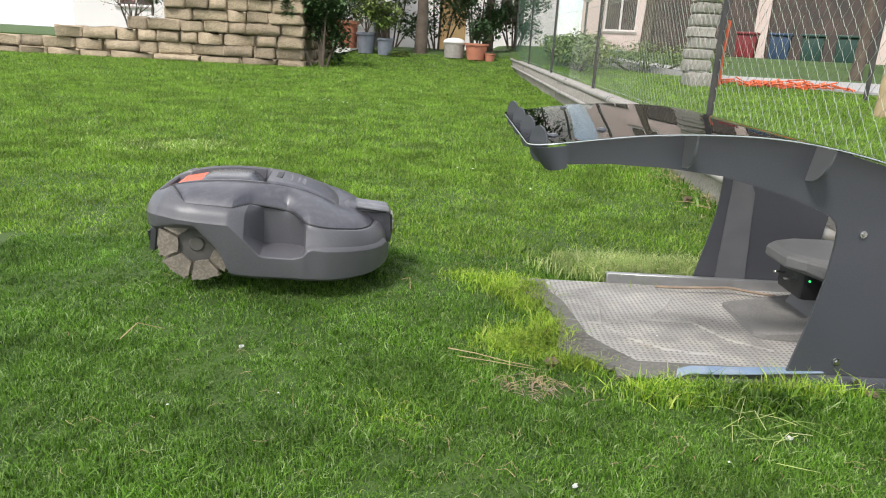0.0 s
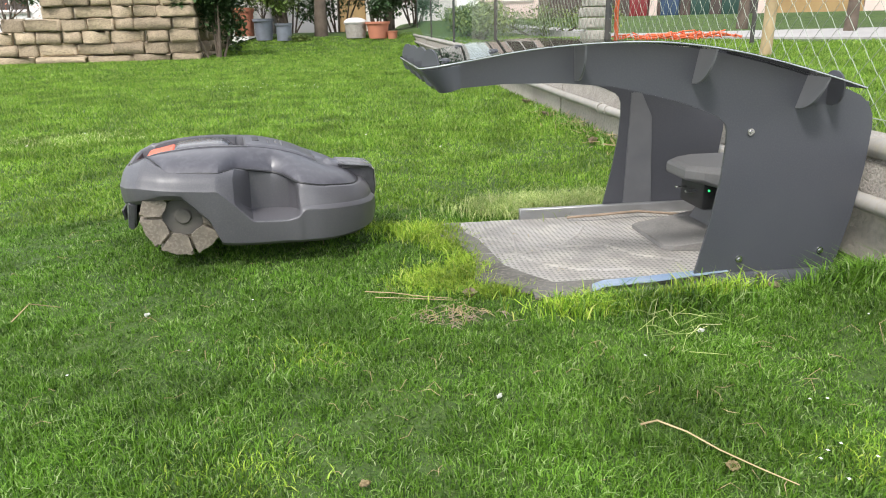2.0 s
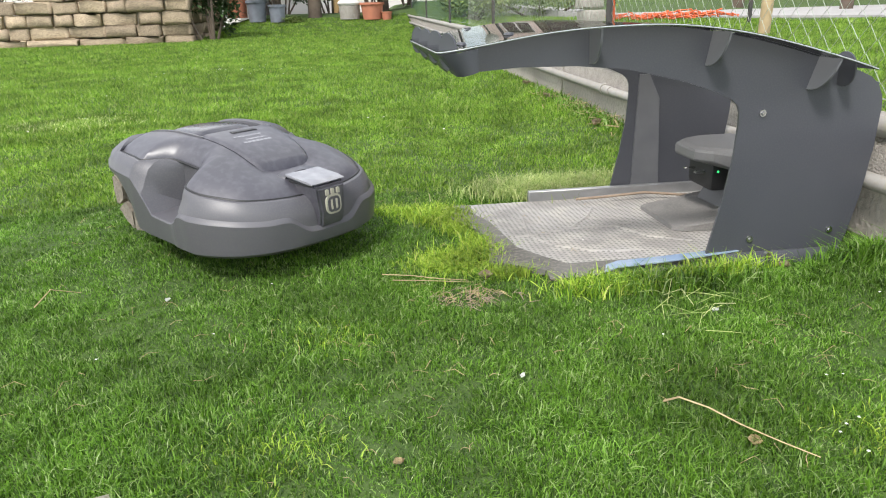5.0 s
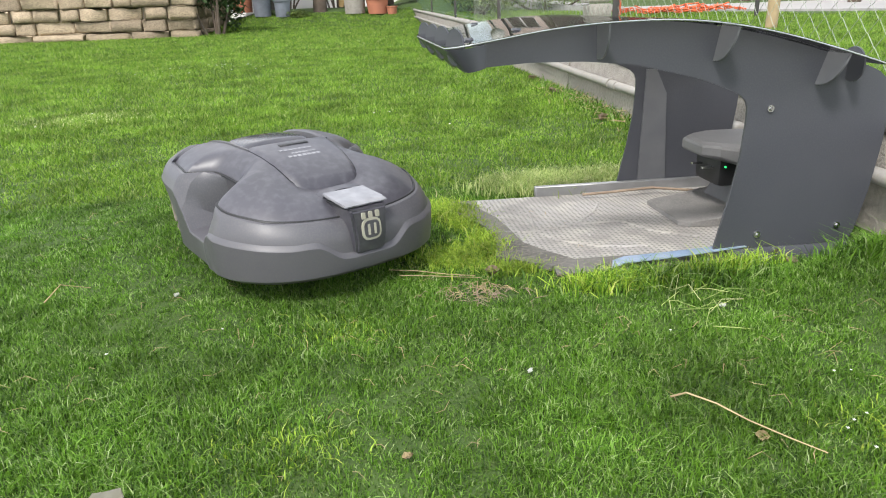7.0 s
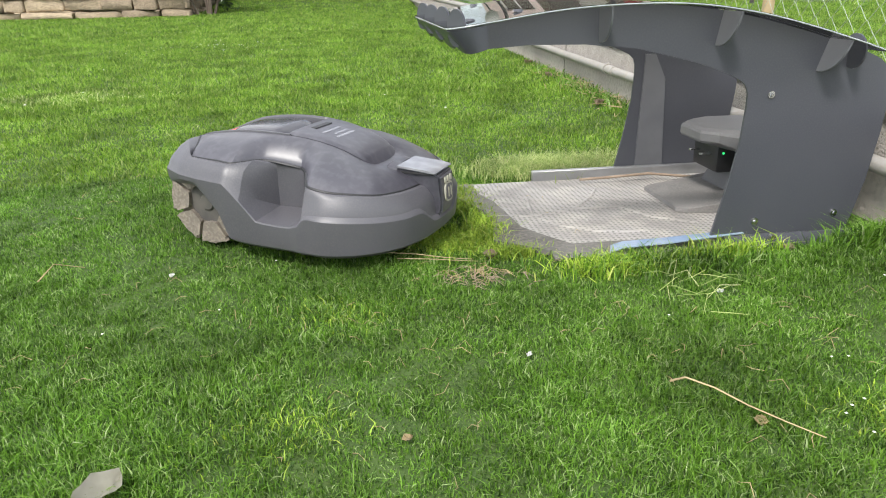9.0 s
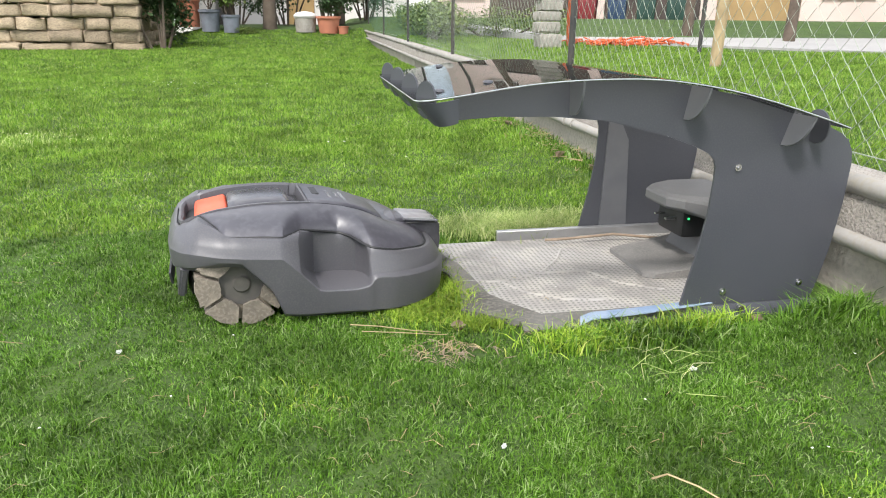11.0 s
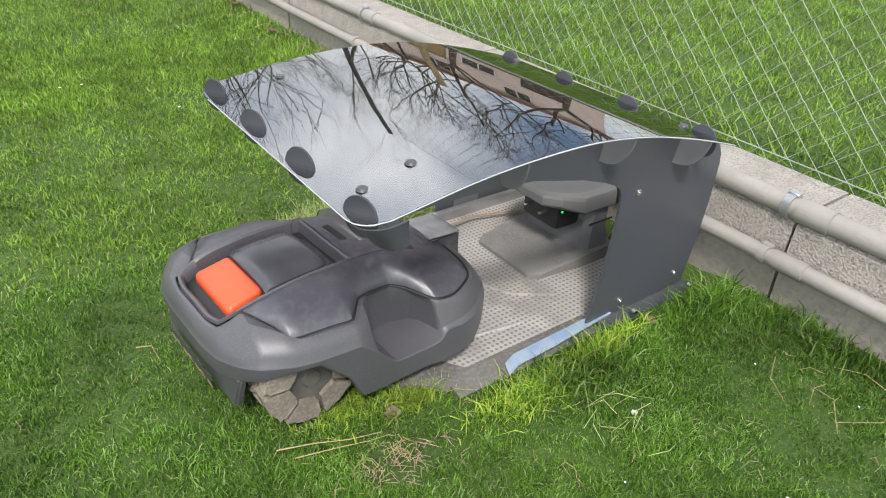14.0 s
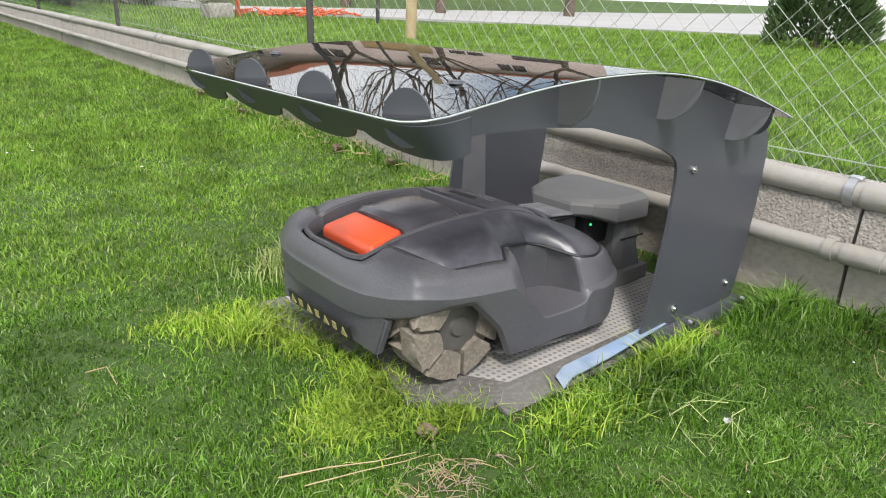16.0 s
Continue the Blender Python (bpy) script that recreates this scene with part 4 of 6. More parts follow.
def build_kerb():
    rnd = random.Random(3)
    wall = thing("wall_kerb", pose(0, 0, 0), "low rough concrete kerb wall under the fence", "wall", kind="structure")
    edges = [-3.0, -1.6, -0.2, 1.12, 2.45, 3.8, 5.15, 6.5, 7.9, 9.2, 10.6, 12.0, 13.4, 14.8, 16.2]
    for a, b in zip(edges, edges[1:]):
        bm = bmesh.new()
        j = rnd.uniform(-0.004, 0.004)
        ys = [a + 0.004 + (b - a - 0.008) * i / 8 for i in range(9)]
        strip(bm, lambda y: [(KX + j, ground_z(KX, y) - 0.1), (KX + j, kerb_top(y) - 0.115), (KX + 0.006 + j, kerb_top(y) - 0.108), (KX + 0.25, kerb_top(y) - 0.108), (KX + 0.25, -0.1)], ys)
        part("wall_block", bm, M_CONC, wall)
        bm = bmesh.new()
        strip(bm, lambda y: [(KX + 0.004 + j, kerb_top(y) - 0.106), (KX + 0.012 + j, kerb_top(y) - 0.02), (KX + 0.03 + j, kerb_top(y) - 0.004), (KX + 0.23, kerb_top(y)), (KX + 0.235, kerb_top(y) - 0.106)], ys)
        part("coping_stone", bm, M_CONC2, wall)


build_kerb()


def build_pipes():
    rnd = random.Random(8)
    for dx, dz, r, nm in ((0.025, 0.012, 0.024, "upper"), (-0.022, -0.098, 0.019, "lower")):
        pi = thing("pipe", pose(0, 0, 0), "weathered grey conduit pipe fixed along a kerb wall", "pipe", "conduits")
        edges = [-3.0, -0.6, 1.08, 3.0, 5.2, 7.4, 9.8, 12.2, 14.6, 16.2]
        for a, b in zip(edges, edges[1:]):
            bm = bmesh.new()
            tube(bm, [(KX + dx + 0.003 * math.sin(y_ * 3), y_, kerb_top(y_) + dz) for y_ in [a + (b - a) * i / 6 for i in range(7)]], r, 12)
            part("pipe_length", bm, M_PIPE, pi)
            bm = bmesh.new()
            tube(bm, [(KX + dx, a - 0.03, kerb_top(a) + dz), (KX + dx, a + 0.045, kerb_top(a) + dz)], r * 1.16, 12)
            part("sleeve", bm, M_PIPE, pi)
            bm = bmesh.new()
            c = a + 0.06
            tube(bm, [(KX + dx, c, kerb_top(c) + dz), (KX + dx, c + 0.018, kerb_top(c) + dz)], r * 1.25, 12)
            box(bm, KX + dx - r * 0.2, KX + dx + r * 0.6, c - 0.004, c + 0.022, kerb_top(c) + dz + r * 0.9, kerb_top(c) + dz + r * 1.35, 0.002, 1)
            part("clamp", bm, M_ALU if nm == "upper" else M_PIPE, pi)


build_pipes()
FX = 1.40


def build_fence():
    fe = thing("fence", pose(0, 0, 0), "galvanised chain-link fence on dark steel posts", "fence", kind="structure")
    for y in (-2.3, 0.4, 3.62, 6.75, 9.8, 12.9, 16.0):
        bm = bmesh.new()
        zt = kerb_top(y)
        cyl(bm, (FX, y, zt - 0.05), (FX, y, zt + 1.5), 0.017, None, 10)
        cyl(bm, (FX, y, zt + 1.5), (FX, y, zt + 1.515), 0.022, 0.012, 10)
        part("post", bm, M_POST, fe)
    # the wires bend to and fro and hook into one another
    for nm, ya, yb, p, material, lab in (("chain_link", -2.3, 8.3, 0.037, M_WIRE, ""), ("green_mesh", 8.3, 16.0, 0.06, M_GWIRE, "dark green coated wire mesh")):
        verts, faces = [], []
        r = 0.001
        n = int((yb - ya) / p)
        step = p * 0.96 if nm == "chain_link" else p * 0.5
        rows = int(1.45 / step)
        rnd = random.Random(5)
        for c in range(n):
            y0 = ya + c * p
            base = kerb_top(y0) + 0.005
            prev = None
            for k in range(rows + 1):
                s = 1 if (k + c) % 2 else -1
                yy = y0 + s * p * 0.52 + rnd.uniform(-0.0015, 0.0015)
                zz = base + k * step
                xx = FX + 0.004 + 0.0025 * s + 0.006 * math.sin(yy * 2.1 + zz * 3)
                ring = len(verts)
                verts += [(xx - r, yy, zz), (xx, yy + r * 1.3, zz), (xx + r, yy, zz), (xx, yy - r * 1.3, zz)]
                if prev is not None:
                    for q in range(4):
                        faces.append((prev + q, prev + (q + 1) % 4, ring + (q + 1) % 4, ring + q))
                prev = ring
        me = bpy.data.meshes.new(nm)
        me.from_pydata(verts, [], faces)
        me.materials.append(material)
        ob = new(nm, me)
        ob.parent = fe
        tagged(ob, lab, kind="stuff")
    for h in (0.04, 0.75, 1.45):
        bm = bmesh.new()
        tube(bm, [(FX - 0.006, y, kerb_top(y) + h) for y in (-2.3, 2, 6, 10, 16)], 0.0016, 5)
        part("tension_wire", bm, M_WIRE, fe)


build_fence()


# ---- neighbour's side ----
def build_paving():
    bm = bmesh.new()
    near = [(2.2, 15.4), (4.2, 11.2), (6.4, 8.7), (9.5, 5.2), (13.0, 0.5), (20, -8)]
    far = [(6, 30), (12, 28), (18, 25), (24, 20), (30, 12), (40, 0)]
    rows = []
    for (ax, ay), (bx, by) in zip(near, far):
        rows.append([bm.verts.new((ax + (bx - ax) * u, ay + (by - ay) * u, ground_z(ax, ay) + 0.03 + 0.25 * u)) for u in (0, 0.15, 0.3, 0.5, 0.75, 1)])
    low = [bm.verts.new((a, b, ground_z(a, b) - 0.1)) for a, b in near]
    for a, b in zip(rows, rows[1:]):
        for k in range(5):
            bm.faces.new((a[k], a[k + 1], b[k + 1], b[k]))
    for i in range(len(near) - 1):
        bm.faces.new((low[i], low[i + 1], rows[i + 1][0], rows[i][0]))
    tagged(part("road", bm, M_ROAD, smooth=False), "pale concrete driveway paving", "driveway", kind="structure")


build_paving()


def wall_with_openings(bm, w, h, holes, t=0.3):
    """A wall in its own x and z, y from 0 back to t, with rectangular holes (x0, x1, z0, z1) through it."""
    xs = sorted({0.0, w, *[v for q in holes for v in q[:2]]})
    zs = sorted({0.0, h, *[v for q in holes for v in q[2:]]})
    for x0, x1 in zip(xs, xs[1:]):
        for z0, z1 in zip(zs, zs[1:]):
            cx, cz = (x0 + x1) / 2, (z0 + z1) / 2
            if not any(q[0] < cx < q[1] and q[2] < cz < q[3] for q in holes):
                box(bm, x0, x1, 0, t, z0, z1)
    bmesh.ops.remove_doubles(bm, verts=bm.verts, dist=0.0005)


def build_house(m, w, h, openings, material, label, depth=6.0):
    ho = thing("house", m, label, "house")
    bm = bmesh.new()
    wall_with_openings(bm, w, h, [o[:4] for o in openings])
    box(bm, 0, 0.3, 0.31, depth, 0, h)
    box(bm, w - 0.3, w, 0.31, depth, 0, h)
    box(bm, 0, w, depth, depth + 0.3, 0, h)
    part("wall", bm, material, ho, smooth=False)
    bm = bmesh.new()
    box(bm, -0.5, w + 0.5, -0.6, depth + 0.6, h + 0.005, h + 0.22, 0.02, 1)
    part("roof", bm, M_TERRA, ho, smooth=False)
    for x0, x1, z0, z1, kind, material2 in openings:
        bm = bmesh.new()
        if kind == "window":
            box(bm, x0 + 0.06, x1 - 0.06, 0.16, 0.18, z0 + 0.06, z1 - 0.06)
            wi = part("window", bm, material2, ho, smooth=False)
            bm = bmesh.new()
            for a, b, c, d in ((x0, x0 + 0.06, z0, z1), (x1 - 0.06, x1, z0, z1), (x0 + 0.06, x1 - 0.06, z0, z0 + 0.06), (x0 + 0.06, x1 - 0.06, z1 - 0.06, z1), ((x0 + x1) / 2 - 0.03, (x0 + x1) / 2 + 0.03, z0 + 0.06, z1 - 0.06)):
                box(bm, a, b, 0.12, 0.2, c, d)
            part("frame", bm, M_WHITE, wi, smooth=False)
            bm = bmesh.new()
            box(bm, x0 - 0.05, x1 + 0.05, -0.06, 0.1, z0 - 0.06, z0 - 0.004)
            part("sill", bm, M_CONC2, wi, smooth=False)
        else:
            box(bm, x0 + 0.01, x1 - 0.01, 0.14, 0.19, z0 + 0.01, z1 - 0.02, 0.01, 1)
            part("door", bm, material2, ho, smooth=False)
    return ho


# dark boards in the garage bays: the shade of the deep recesses as colour
build_house(pose(4.6, 26.5, 0.52, 0, 0, -29), 19.0, 5.3, [
    (0.8, 2.0, 1.0, 2.3, "window", M_DARK), (2.6, 5.9, 0.0, 2.7, "door", M_DARK), (6.3, 9.4, 0.0, 2.7, "door", M_DARK), (9.9, 12.4, 0.0, 2.7, "door", M_OCHRE),
    (13.0, 14.4, 1.0, 2.3, "window", M_DARK), (15.4, 17.4, 0.0, 2.3, "door", M_DARK),
    (1.6, 2.8, 3.5, 4.8, "window", M_DARK), (4.6, 5.8, 3.5, 4.8, "window", M_DARK), (7.8, 9.0, 3.5, 4.8, "window", M_DARK), (11.2, 12.4, 3.5, 4.8, "window", M_DARK), (14.6, 15.8, 3.5, 4.8, "window", M_DARK)],
    M_PINK, "pink rendered two-storey house with shaded garage bays")
build_house(pose(-12.5, 23.5, 0.2, 0, 0, -4), 9.2, 5.0, [(1.5, 2.7, 1.2, 2.6, "window", M_DARK), (5.0, 6.2, 1.2, 2.6, "window", M_DARK)], M_WHITE, "white rendered house behind a stone wall")
build_house(pose(-2.6, 26.5, 0.5, 0, 0, 3), 6.4, 4.6, [(2.0, 3.0, 0.0, 2.1, "door", M_OCHRE), (4.2, 5.2, 1.0, 2.2, "window", M_DARK)], M_WHITE, "pale rendered house at the garden's end")


def build_bin(x, y, z, material, label):
    b = thing("waste_bin", pose(x, y, z, 0, 0, -29), label, "bin", "bins by the garage doors")
    bm = bmesh.new()
    vs = box(bm, -0.28, 0.28, -0.3, 0.3, 0.06, 0.95, 0.03, 2)
    for v in bm.verts:
        v.co.x *= 0.86 + 0.14 * v.co.z
        v.co.y *= 0.86 + 0.14 * v.co.z
    part("body", bm, material, b)
    bm = bmesh.new()
    box(bm, -0.31, 0.31, -0.35, 0.33, 0.955, 1.03, 0.03, 2)
    part("lid", bm, material, b)
    for s in (-0.24, 0.24):
        bm = bmesh.new()
        cyl(bm, (s - 0.03, 0.28, 0.09), (s + 0.03, 0.28, 0.09), 0.09, None, 14)
        part("wheel", bm, M_BLACK, b)


build_bin(8.6, 21.2, 0.5, M_REDBIN, "red plastic waste bin beside garage bays")
build_bin(9.4, 20.8, 0.5, M_BLUEBIN, "blue plastic waste bin beside garage bays")
build_bin(10.15, 20.4, 0.5, M_GREENBIN, "green plastic waste bin beside garage bays")
build_bin(10.9, 20.0, 0.5, M_GREENBIN, "green plastic waste bin beside garage bays")


def leaf_mesh(rnd, places, size, seed_dir=None, droop=0.3):
    """Many small folded leaves at the places given."""
    verts, faces = [], []
    for p in places:
        a, b = rnd.uniform(0, 2 * math.pi), rnd.uniform(-0.8, 0.9)
        d = Vector((math.cos(a) * math.cos(b), math.sin(a) * math.cos(b), math.sin(b) - droop)).normalized()
        s = d.cross(Vector((0, 0, 1)))
        s = s.normalized() if s.length > 0.01 else Vector((1, 0, 0))
        up = s.cross(d)
        L = size * rnd.uniform(0.6, 1.3)
        k = len(verts)
        verts += [tuple(p), tuple(p + d * L * 0.5 + s * L * 0.28 + up * L * 0.08), tuple(p + d * L), tuple(p + d * L * 0.5 - s * L * 0.28 + up * L * 0.08)]
        faces += [(k, k + 1, k + 2), (k, k + 2, k + 3)]
    return verts, faces


def foliage(name, rnd, blobs, count, size, material, parent=None):
    """Leaves gathered round branch ends, thicker near them, with gaps between."""
    places = []
    for _ in range(count):
        c, r = blobs[rnd.randrange(len(blobs))]
        v = Vector((rnd.gauss(0, 1), rnd.gauss(0, 1), rnd.gauss(0, 1)))
        v = v.normalized() * rnd.random() ** 0.45
        places.append(Vector(c) + Vector((v.x * r[0], v.y * r[1], v.z * r[2])))
    me = bpy.data.meshes.new(name)
    me.from_pydata(*[x for x in (leaf_mesh(rnd, places, size)[0], [], leaf_mesh(random.Random(1), places, size)[1])])
    me.materials.append(material)
    ob = new(name, me)
    if parent:
        ob.parent = parent
    return ob


def limbs(bm, rnd, start, direction, length, radius, depth, ends, spread=0.55, lift=0.12):
    """A tapered limb that forks."""
    p, d = Vector(start), Vector(direction).normalized()
    pts, rs = [p.copy()], [radius]
    n = 5
    for i in range(n):
        d = (d + Vector((rnd.gauss(0, 0.13), rnd.gauss(0, 0.13), rnd.gauss(0, 0.08) + lift * 0.3))).normalized()
        p = p + d * length / n
        pts.append(p.copy())
        rs.append(radius * (1 - 0.4 * (i + 1) / n))
    tube(bm, pts, rs, 7 if depth > 2 else 4)
    ends.append(p.copy())
    if depth:
        for _ in range(2 if rnd.random() < 0.3 else 3):
            nd = (d + Vector((rnd.gauss(0, spread), rnd.gauss(0, spread), rnd.gauss(0, spread * 0.6) + lift))).normalized()
            k = rnd.randrange(2, len(pts))
            limbs(bm, rnd, pts[k], nd, length * rnd.uniform(0.6, 0.85), rs[k] * 0.68, depth - 1, ends, spread, lift)


def build_tree(m, rnd, label, trunk_h, r, depth, length, leaves=0, size=0.1, material=None, spread=0.55, first=None):
    tr = thing("tree", m, label, "tree")
    bm = bmesh.new()
    ends = []
    tube(bm, [(0, 0, -0.2), (0.02, 0, trunk_h * 0.4), (0.0, 0.03, trunk_h)], [r * 1.35, r, r * 0.85], 10)
    part("trunk", bm, M_BARK, tr)
    bm = bmesh.new()
    for k in range(4):
        a = 2 * math.pi * (k + rnd.random() * 0.5) / 4
        limbs(bm, rnd, (0, 0.03, trunk_h - 0.06 * k), (math.cos(a) * 0.6, math.sin(a) * 0.6, 0.9), length, r * 0.7, depth, ends, spread)
    part("branchwork", bm, M_BARK, tr)
    if leaves:
        foliage("crown", rnd, [(e, (0.45, 0.45, 0.35)) for e in ends], leaves, size, material, tr)
    return tr


# bare trees on the neighbour's side, mirrored in the shelter's roof
build_tree(rest(8.3, 11.2), random.Random(12), "tall leafless tree with fine spreading branches", 1.9, 0.085, 5, 2.5)
build_tree(rest(11.0, 10.4), random.Random(17), "tall leafless tree with fine spreading branches", 2.0, 0.09, 5, 2.6)
build_tree(rest(7.6, 13.4), random.Random(33), "tall leafless tree with fine spreading branches", 2.2, 0.09, 5, 2.7)
build_tree(rest(4.4, 16.5), random.Random(21), "leafless tree standing beyond the fence", 2.4, 0.11, 5, 2.8)
# leafy trees at the garden's end
build_tree(rest(-0.7, 15.4), random.Random(4), "old leafy tree with a crooked bark trunk", 1.9, 0.12, 3, 1.0, 5200, 0.16, M_LEAF)
build_tree(rest(-3.6, 16.5), random.Random(6), "dense dark evergreen tree behind the stone wall", 1.0, 0.12, 3, 0.9, 5200, 0.16, M_LEAF)
build_tree(rest(0.9, 19.0), random.Random(9), "dark leafy tree at the garden's end", 1.6, 0.12, 3, 1.2, 4200, 0.18, M_LEAF)
build_tree(rest(-2.0, 20.5), random.Random(10), "dark leafy tree at the garden's end", 1.4, 0.12, 3, 1.3, 4200, 0.18, M_LEAF)
build_tree(rest(-6.6, 14.6), random.Random(14), "bare thin shrub with reddish twigs", 0.5, 0.03, 3, 0.6, 160, 0.06, M_TERRA)
build_tree(rest(-5.0, 13.6, 0.9), random.Random(15), "bare thin shrub with reddish twigs", 0.4, 0.025, 3, 0.5, 120, 0.06, M_TERRA)


def build_bush(name, m, label, blobs, count, size, material, category="bush", seed=2):
    b = thing(name, m, label, category)
    rnd = random.Random(seed)
    for c, r in blobs:
        bm = bmesh.new()
        tube(bm, [(c[0] * 0.3, c[1] * 0.3, 0.0), (c[0] * 0.7, c[1] * 0.7, c[2] * 0.6), c], [0.025, 0.018, 0.006], 6)
        part("stem", bm, M_BARK, b)
    foliage("foliage", rnd, blobs, count, size, material, b)
    return b


def conifer(m, h, r, seed, label):
    c = thing("conifer", m, label, "shrub")
    rnd = random.Random(seed)
    bm = bmesh.new()
    tube(bm, [(0, 0, -0.05), (0, 0, h * 0.6), (0, 0, h * 0.95)], [0.04, 0.025, 0.006], 7)
    part("trunk", bm, M_BARK, c)
    verts, faces = [], []
    for _ in range(11000):
        u = rnd.random() ** 0.8
        a = rnd.uniform(0, 2 * math.pi)
        rr = r * (1 - u) ** 0.7 * (0.55 + 0.45 * rnd.random() ** 0.4) * (1 + 0.12 * math.sin(a * 5 + u * 17))
        p = Vector((rr * math.cos(a), rr * math.sin(a), 0.05 + h * u))
        d = Vector((math.cos(a) * 0.7, math.sin(a) * 0.7, 0.9 + rnd.uniform(-0.4, 0.4))).normalized()
        s = d.cross(Vector((rnd.gauss(0, 1), rnd.gauss(0, 1), rnd.gauss(0, 1)))).normalized()
        L = rnd.uniform(0.05, 0.11)
        k = len(verts)
        verts += [tuple(p - s * 0.02), tuple(p + s * 0.02), tuple(p + d * L)]
        faces.append((k, k + 1, k + 2))
    me = bpy.data.meshes.new("needles")
    me.from_pydata(verts, [], faces)
    me.materials.append(M_NEEDLE)
    ob = new("needles", me)
    ob.parent = c


conifer(rest(7.6, 4.0), 1.5, 0.55, 31, "dark green cone-shaped conifer on the lawn")
build_bush("ivy", rest(-2.35, 12.75), "dark ivy hanging over a stone wall's corner", [((0.0, 0.1, 1.0), (0.35, 0.3, 0.3)), ((-0.1, 0.2, 0.75), (0.35, 0.3, 0.35)), ((0.25, 0.3, 0.6), (0.25, 0.3, 0.55)), ((0.1, -0.05, 1.15), (0.5, 0.3, 0.25)), ((-0.9, 0.3, 1.25), (0.6, 0.3, 0.25)), ((-0.55, -0.12, 0.95), (0.12, 0.1, 0.28))], 5200, 0.09, M_LEAF, "ivy", 7)
build_bush("bush", rest(-5.6, 13.3, 0.75), "leafy green shrub behind the stone wall", [((0.0, 0.1, 0.5), (0.5, 0.3, 0.3)), ((1.2, 0.2, 0.5), (0.6, 0.3, 0.3))], 1500, 0.08, M_LEAF, seed=8)
build_bush("hedge", rest(3.4, 12.6), "yellow-green clipped hedge beyond the fence", [((0.0, 0.0, 0.3), (0.6, 0.4, 0.28)), ((0.8, -0.3, 0.3), (0.6, 0.4, 0.28)), ((-0.7, 0.3, 0.28), (0.5, 0.4, 0.25))], 3600, 0.06, M_LEAFY, "hedge", 9)
build_bush("hedge", rest(2.1, 12.0), "low light green hedge beyond the green fence", [((0.0, 0.2 * k, 0.25 + 0.1 * (k % 3)), (0.28, 0.5, 0.22)) for k in range(-8, 22, 2)], 4500, 0.08, M_LEAFY, "hedge", 10)
for bx, by, bw, bz, bseed in ((-2.9, 16.2, 0.9, 1.5, 41), (-0.4, 17.6, 1.0, 1.75, 42), (0.55, 16.6, 0.7, 1.7, 43), (-1.6, 18.0, 0.9, 1.6, 44), (1.5, 17.8, 0.8, 1.4, 45)):
    build_bush("bush", rest(bx, by), "tall dark evergreen shrub at the garden's end", [((bw * 0.6 * math.cos(q * 1.7 + bseed), 0.35 * math.sin(q * 2.3), bz * (0.35 + 0.16 * q)), (bw * 0.55, 0.4, 0.34)) for q in range(7)], 4200, 0.1, M_LEAF, "shrub", bseed)
build_bush("groundcover", rest(-1.1, 14.8), "low yellow-green ground cover plant", [((0.0, 0.0, 0.07), (0.28, 0.2, 0.07))], 500, 0.05, M_LEAFY, "plant", 11)


def pot(name, m, r0, r1, h, material, label, plant=None, seed=1):
    p = thing(name, m, label, "plant pot", "pots at the garden's end")
    bm = bmesh.new()
    prof = [(r0 * 0.97, 0.0), (r1 * 0.95, h * 0.86), (r1 * 1.06, h * 0.87), (r1 * 1.06, h), (r1 * 0.92, h), (r1 * 0.88, h * 0.9)]
    seg = 24
    rows = [[bm.verts.new((r * math.cos(2 * math.pi * i / seg), r * math.sin(2 * math.pi * i / seg), z)) for i in range(seg)] for r, z in prof]
    for a, b in zip(rows, rows[1:]):
        for i in range(seg):
            bm.faces.new((a[i], a[(i + 1) % seg], b[(i + 1) % seg], b[i]))
    bm.faces.new(rows[0][::-1])
    part("pot", bm, material, p)
    bm = bmesh.new()
    bmesh.ops.create_circle(bm, cap_ends=True, segments=seg, radius=r1 * 0.9, matrix=Matrix.Translation((0, 0, h * 0.88)))
    part("soil", bm, M_BARK, p, smooth=False)
    if plant:
        rnd = random.Random(seed)
        ends = []
        for k in range(5):
            bm = bmesh.new()
            a = rnd.uniform(0, 6.28)
            limbs(bm, rnd, (0, 0, h * 0.85), (math.cos(a) * 0.35, math.sin(a) * 0.35, 1), plant * 0.6, 0.012, 1, ends, 0.4)
            part("stem", bm, M_BARK, p)
        foliage("foliage", rnd, [(e, (0.16, 0.16, 0.16)) for e in ends], 700, 0.09, M_LEAFY if seed % 2 else M_LEAF, p)


pot("plant_pot", rest(-1.83, 15.0), 0.17, 0.2, 0.42, M_POT, "grey-blue round plant pot with a leafy shrub", 0.9, 1)
pot("plant_pot", rest(-1.42, 14.9), 0.15, 0.17, 0.34, M_POT, "dark grey round plant pot with a shrub", 0.7, 3)
pot("plant_pot", rest(0.49, 14.9), 0.19, 0.24, 0.33, M_TERRA, "terracotta pot with a dark leafy plant", 0.45, 4)
pot("plant_pot", rest(-2.25, 15.2, 0.1), 0.2, 0.22, 0.55, M_TERRA, "tall terracotta pot on a pale plinth", 0, 5)
pot("plant_pot", rest(0.78, 14.8), 0.09, 0.11, 0.16, M_TERRA, "small pale terracotta pot beside a kerb", 0, 5)


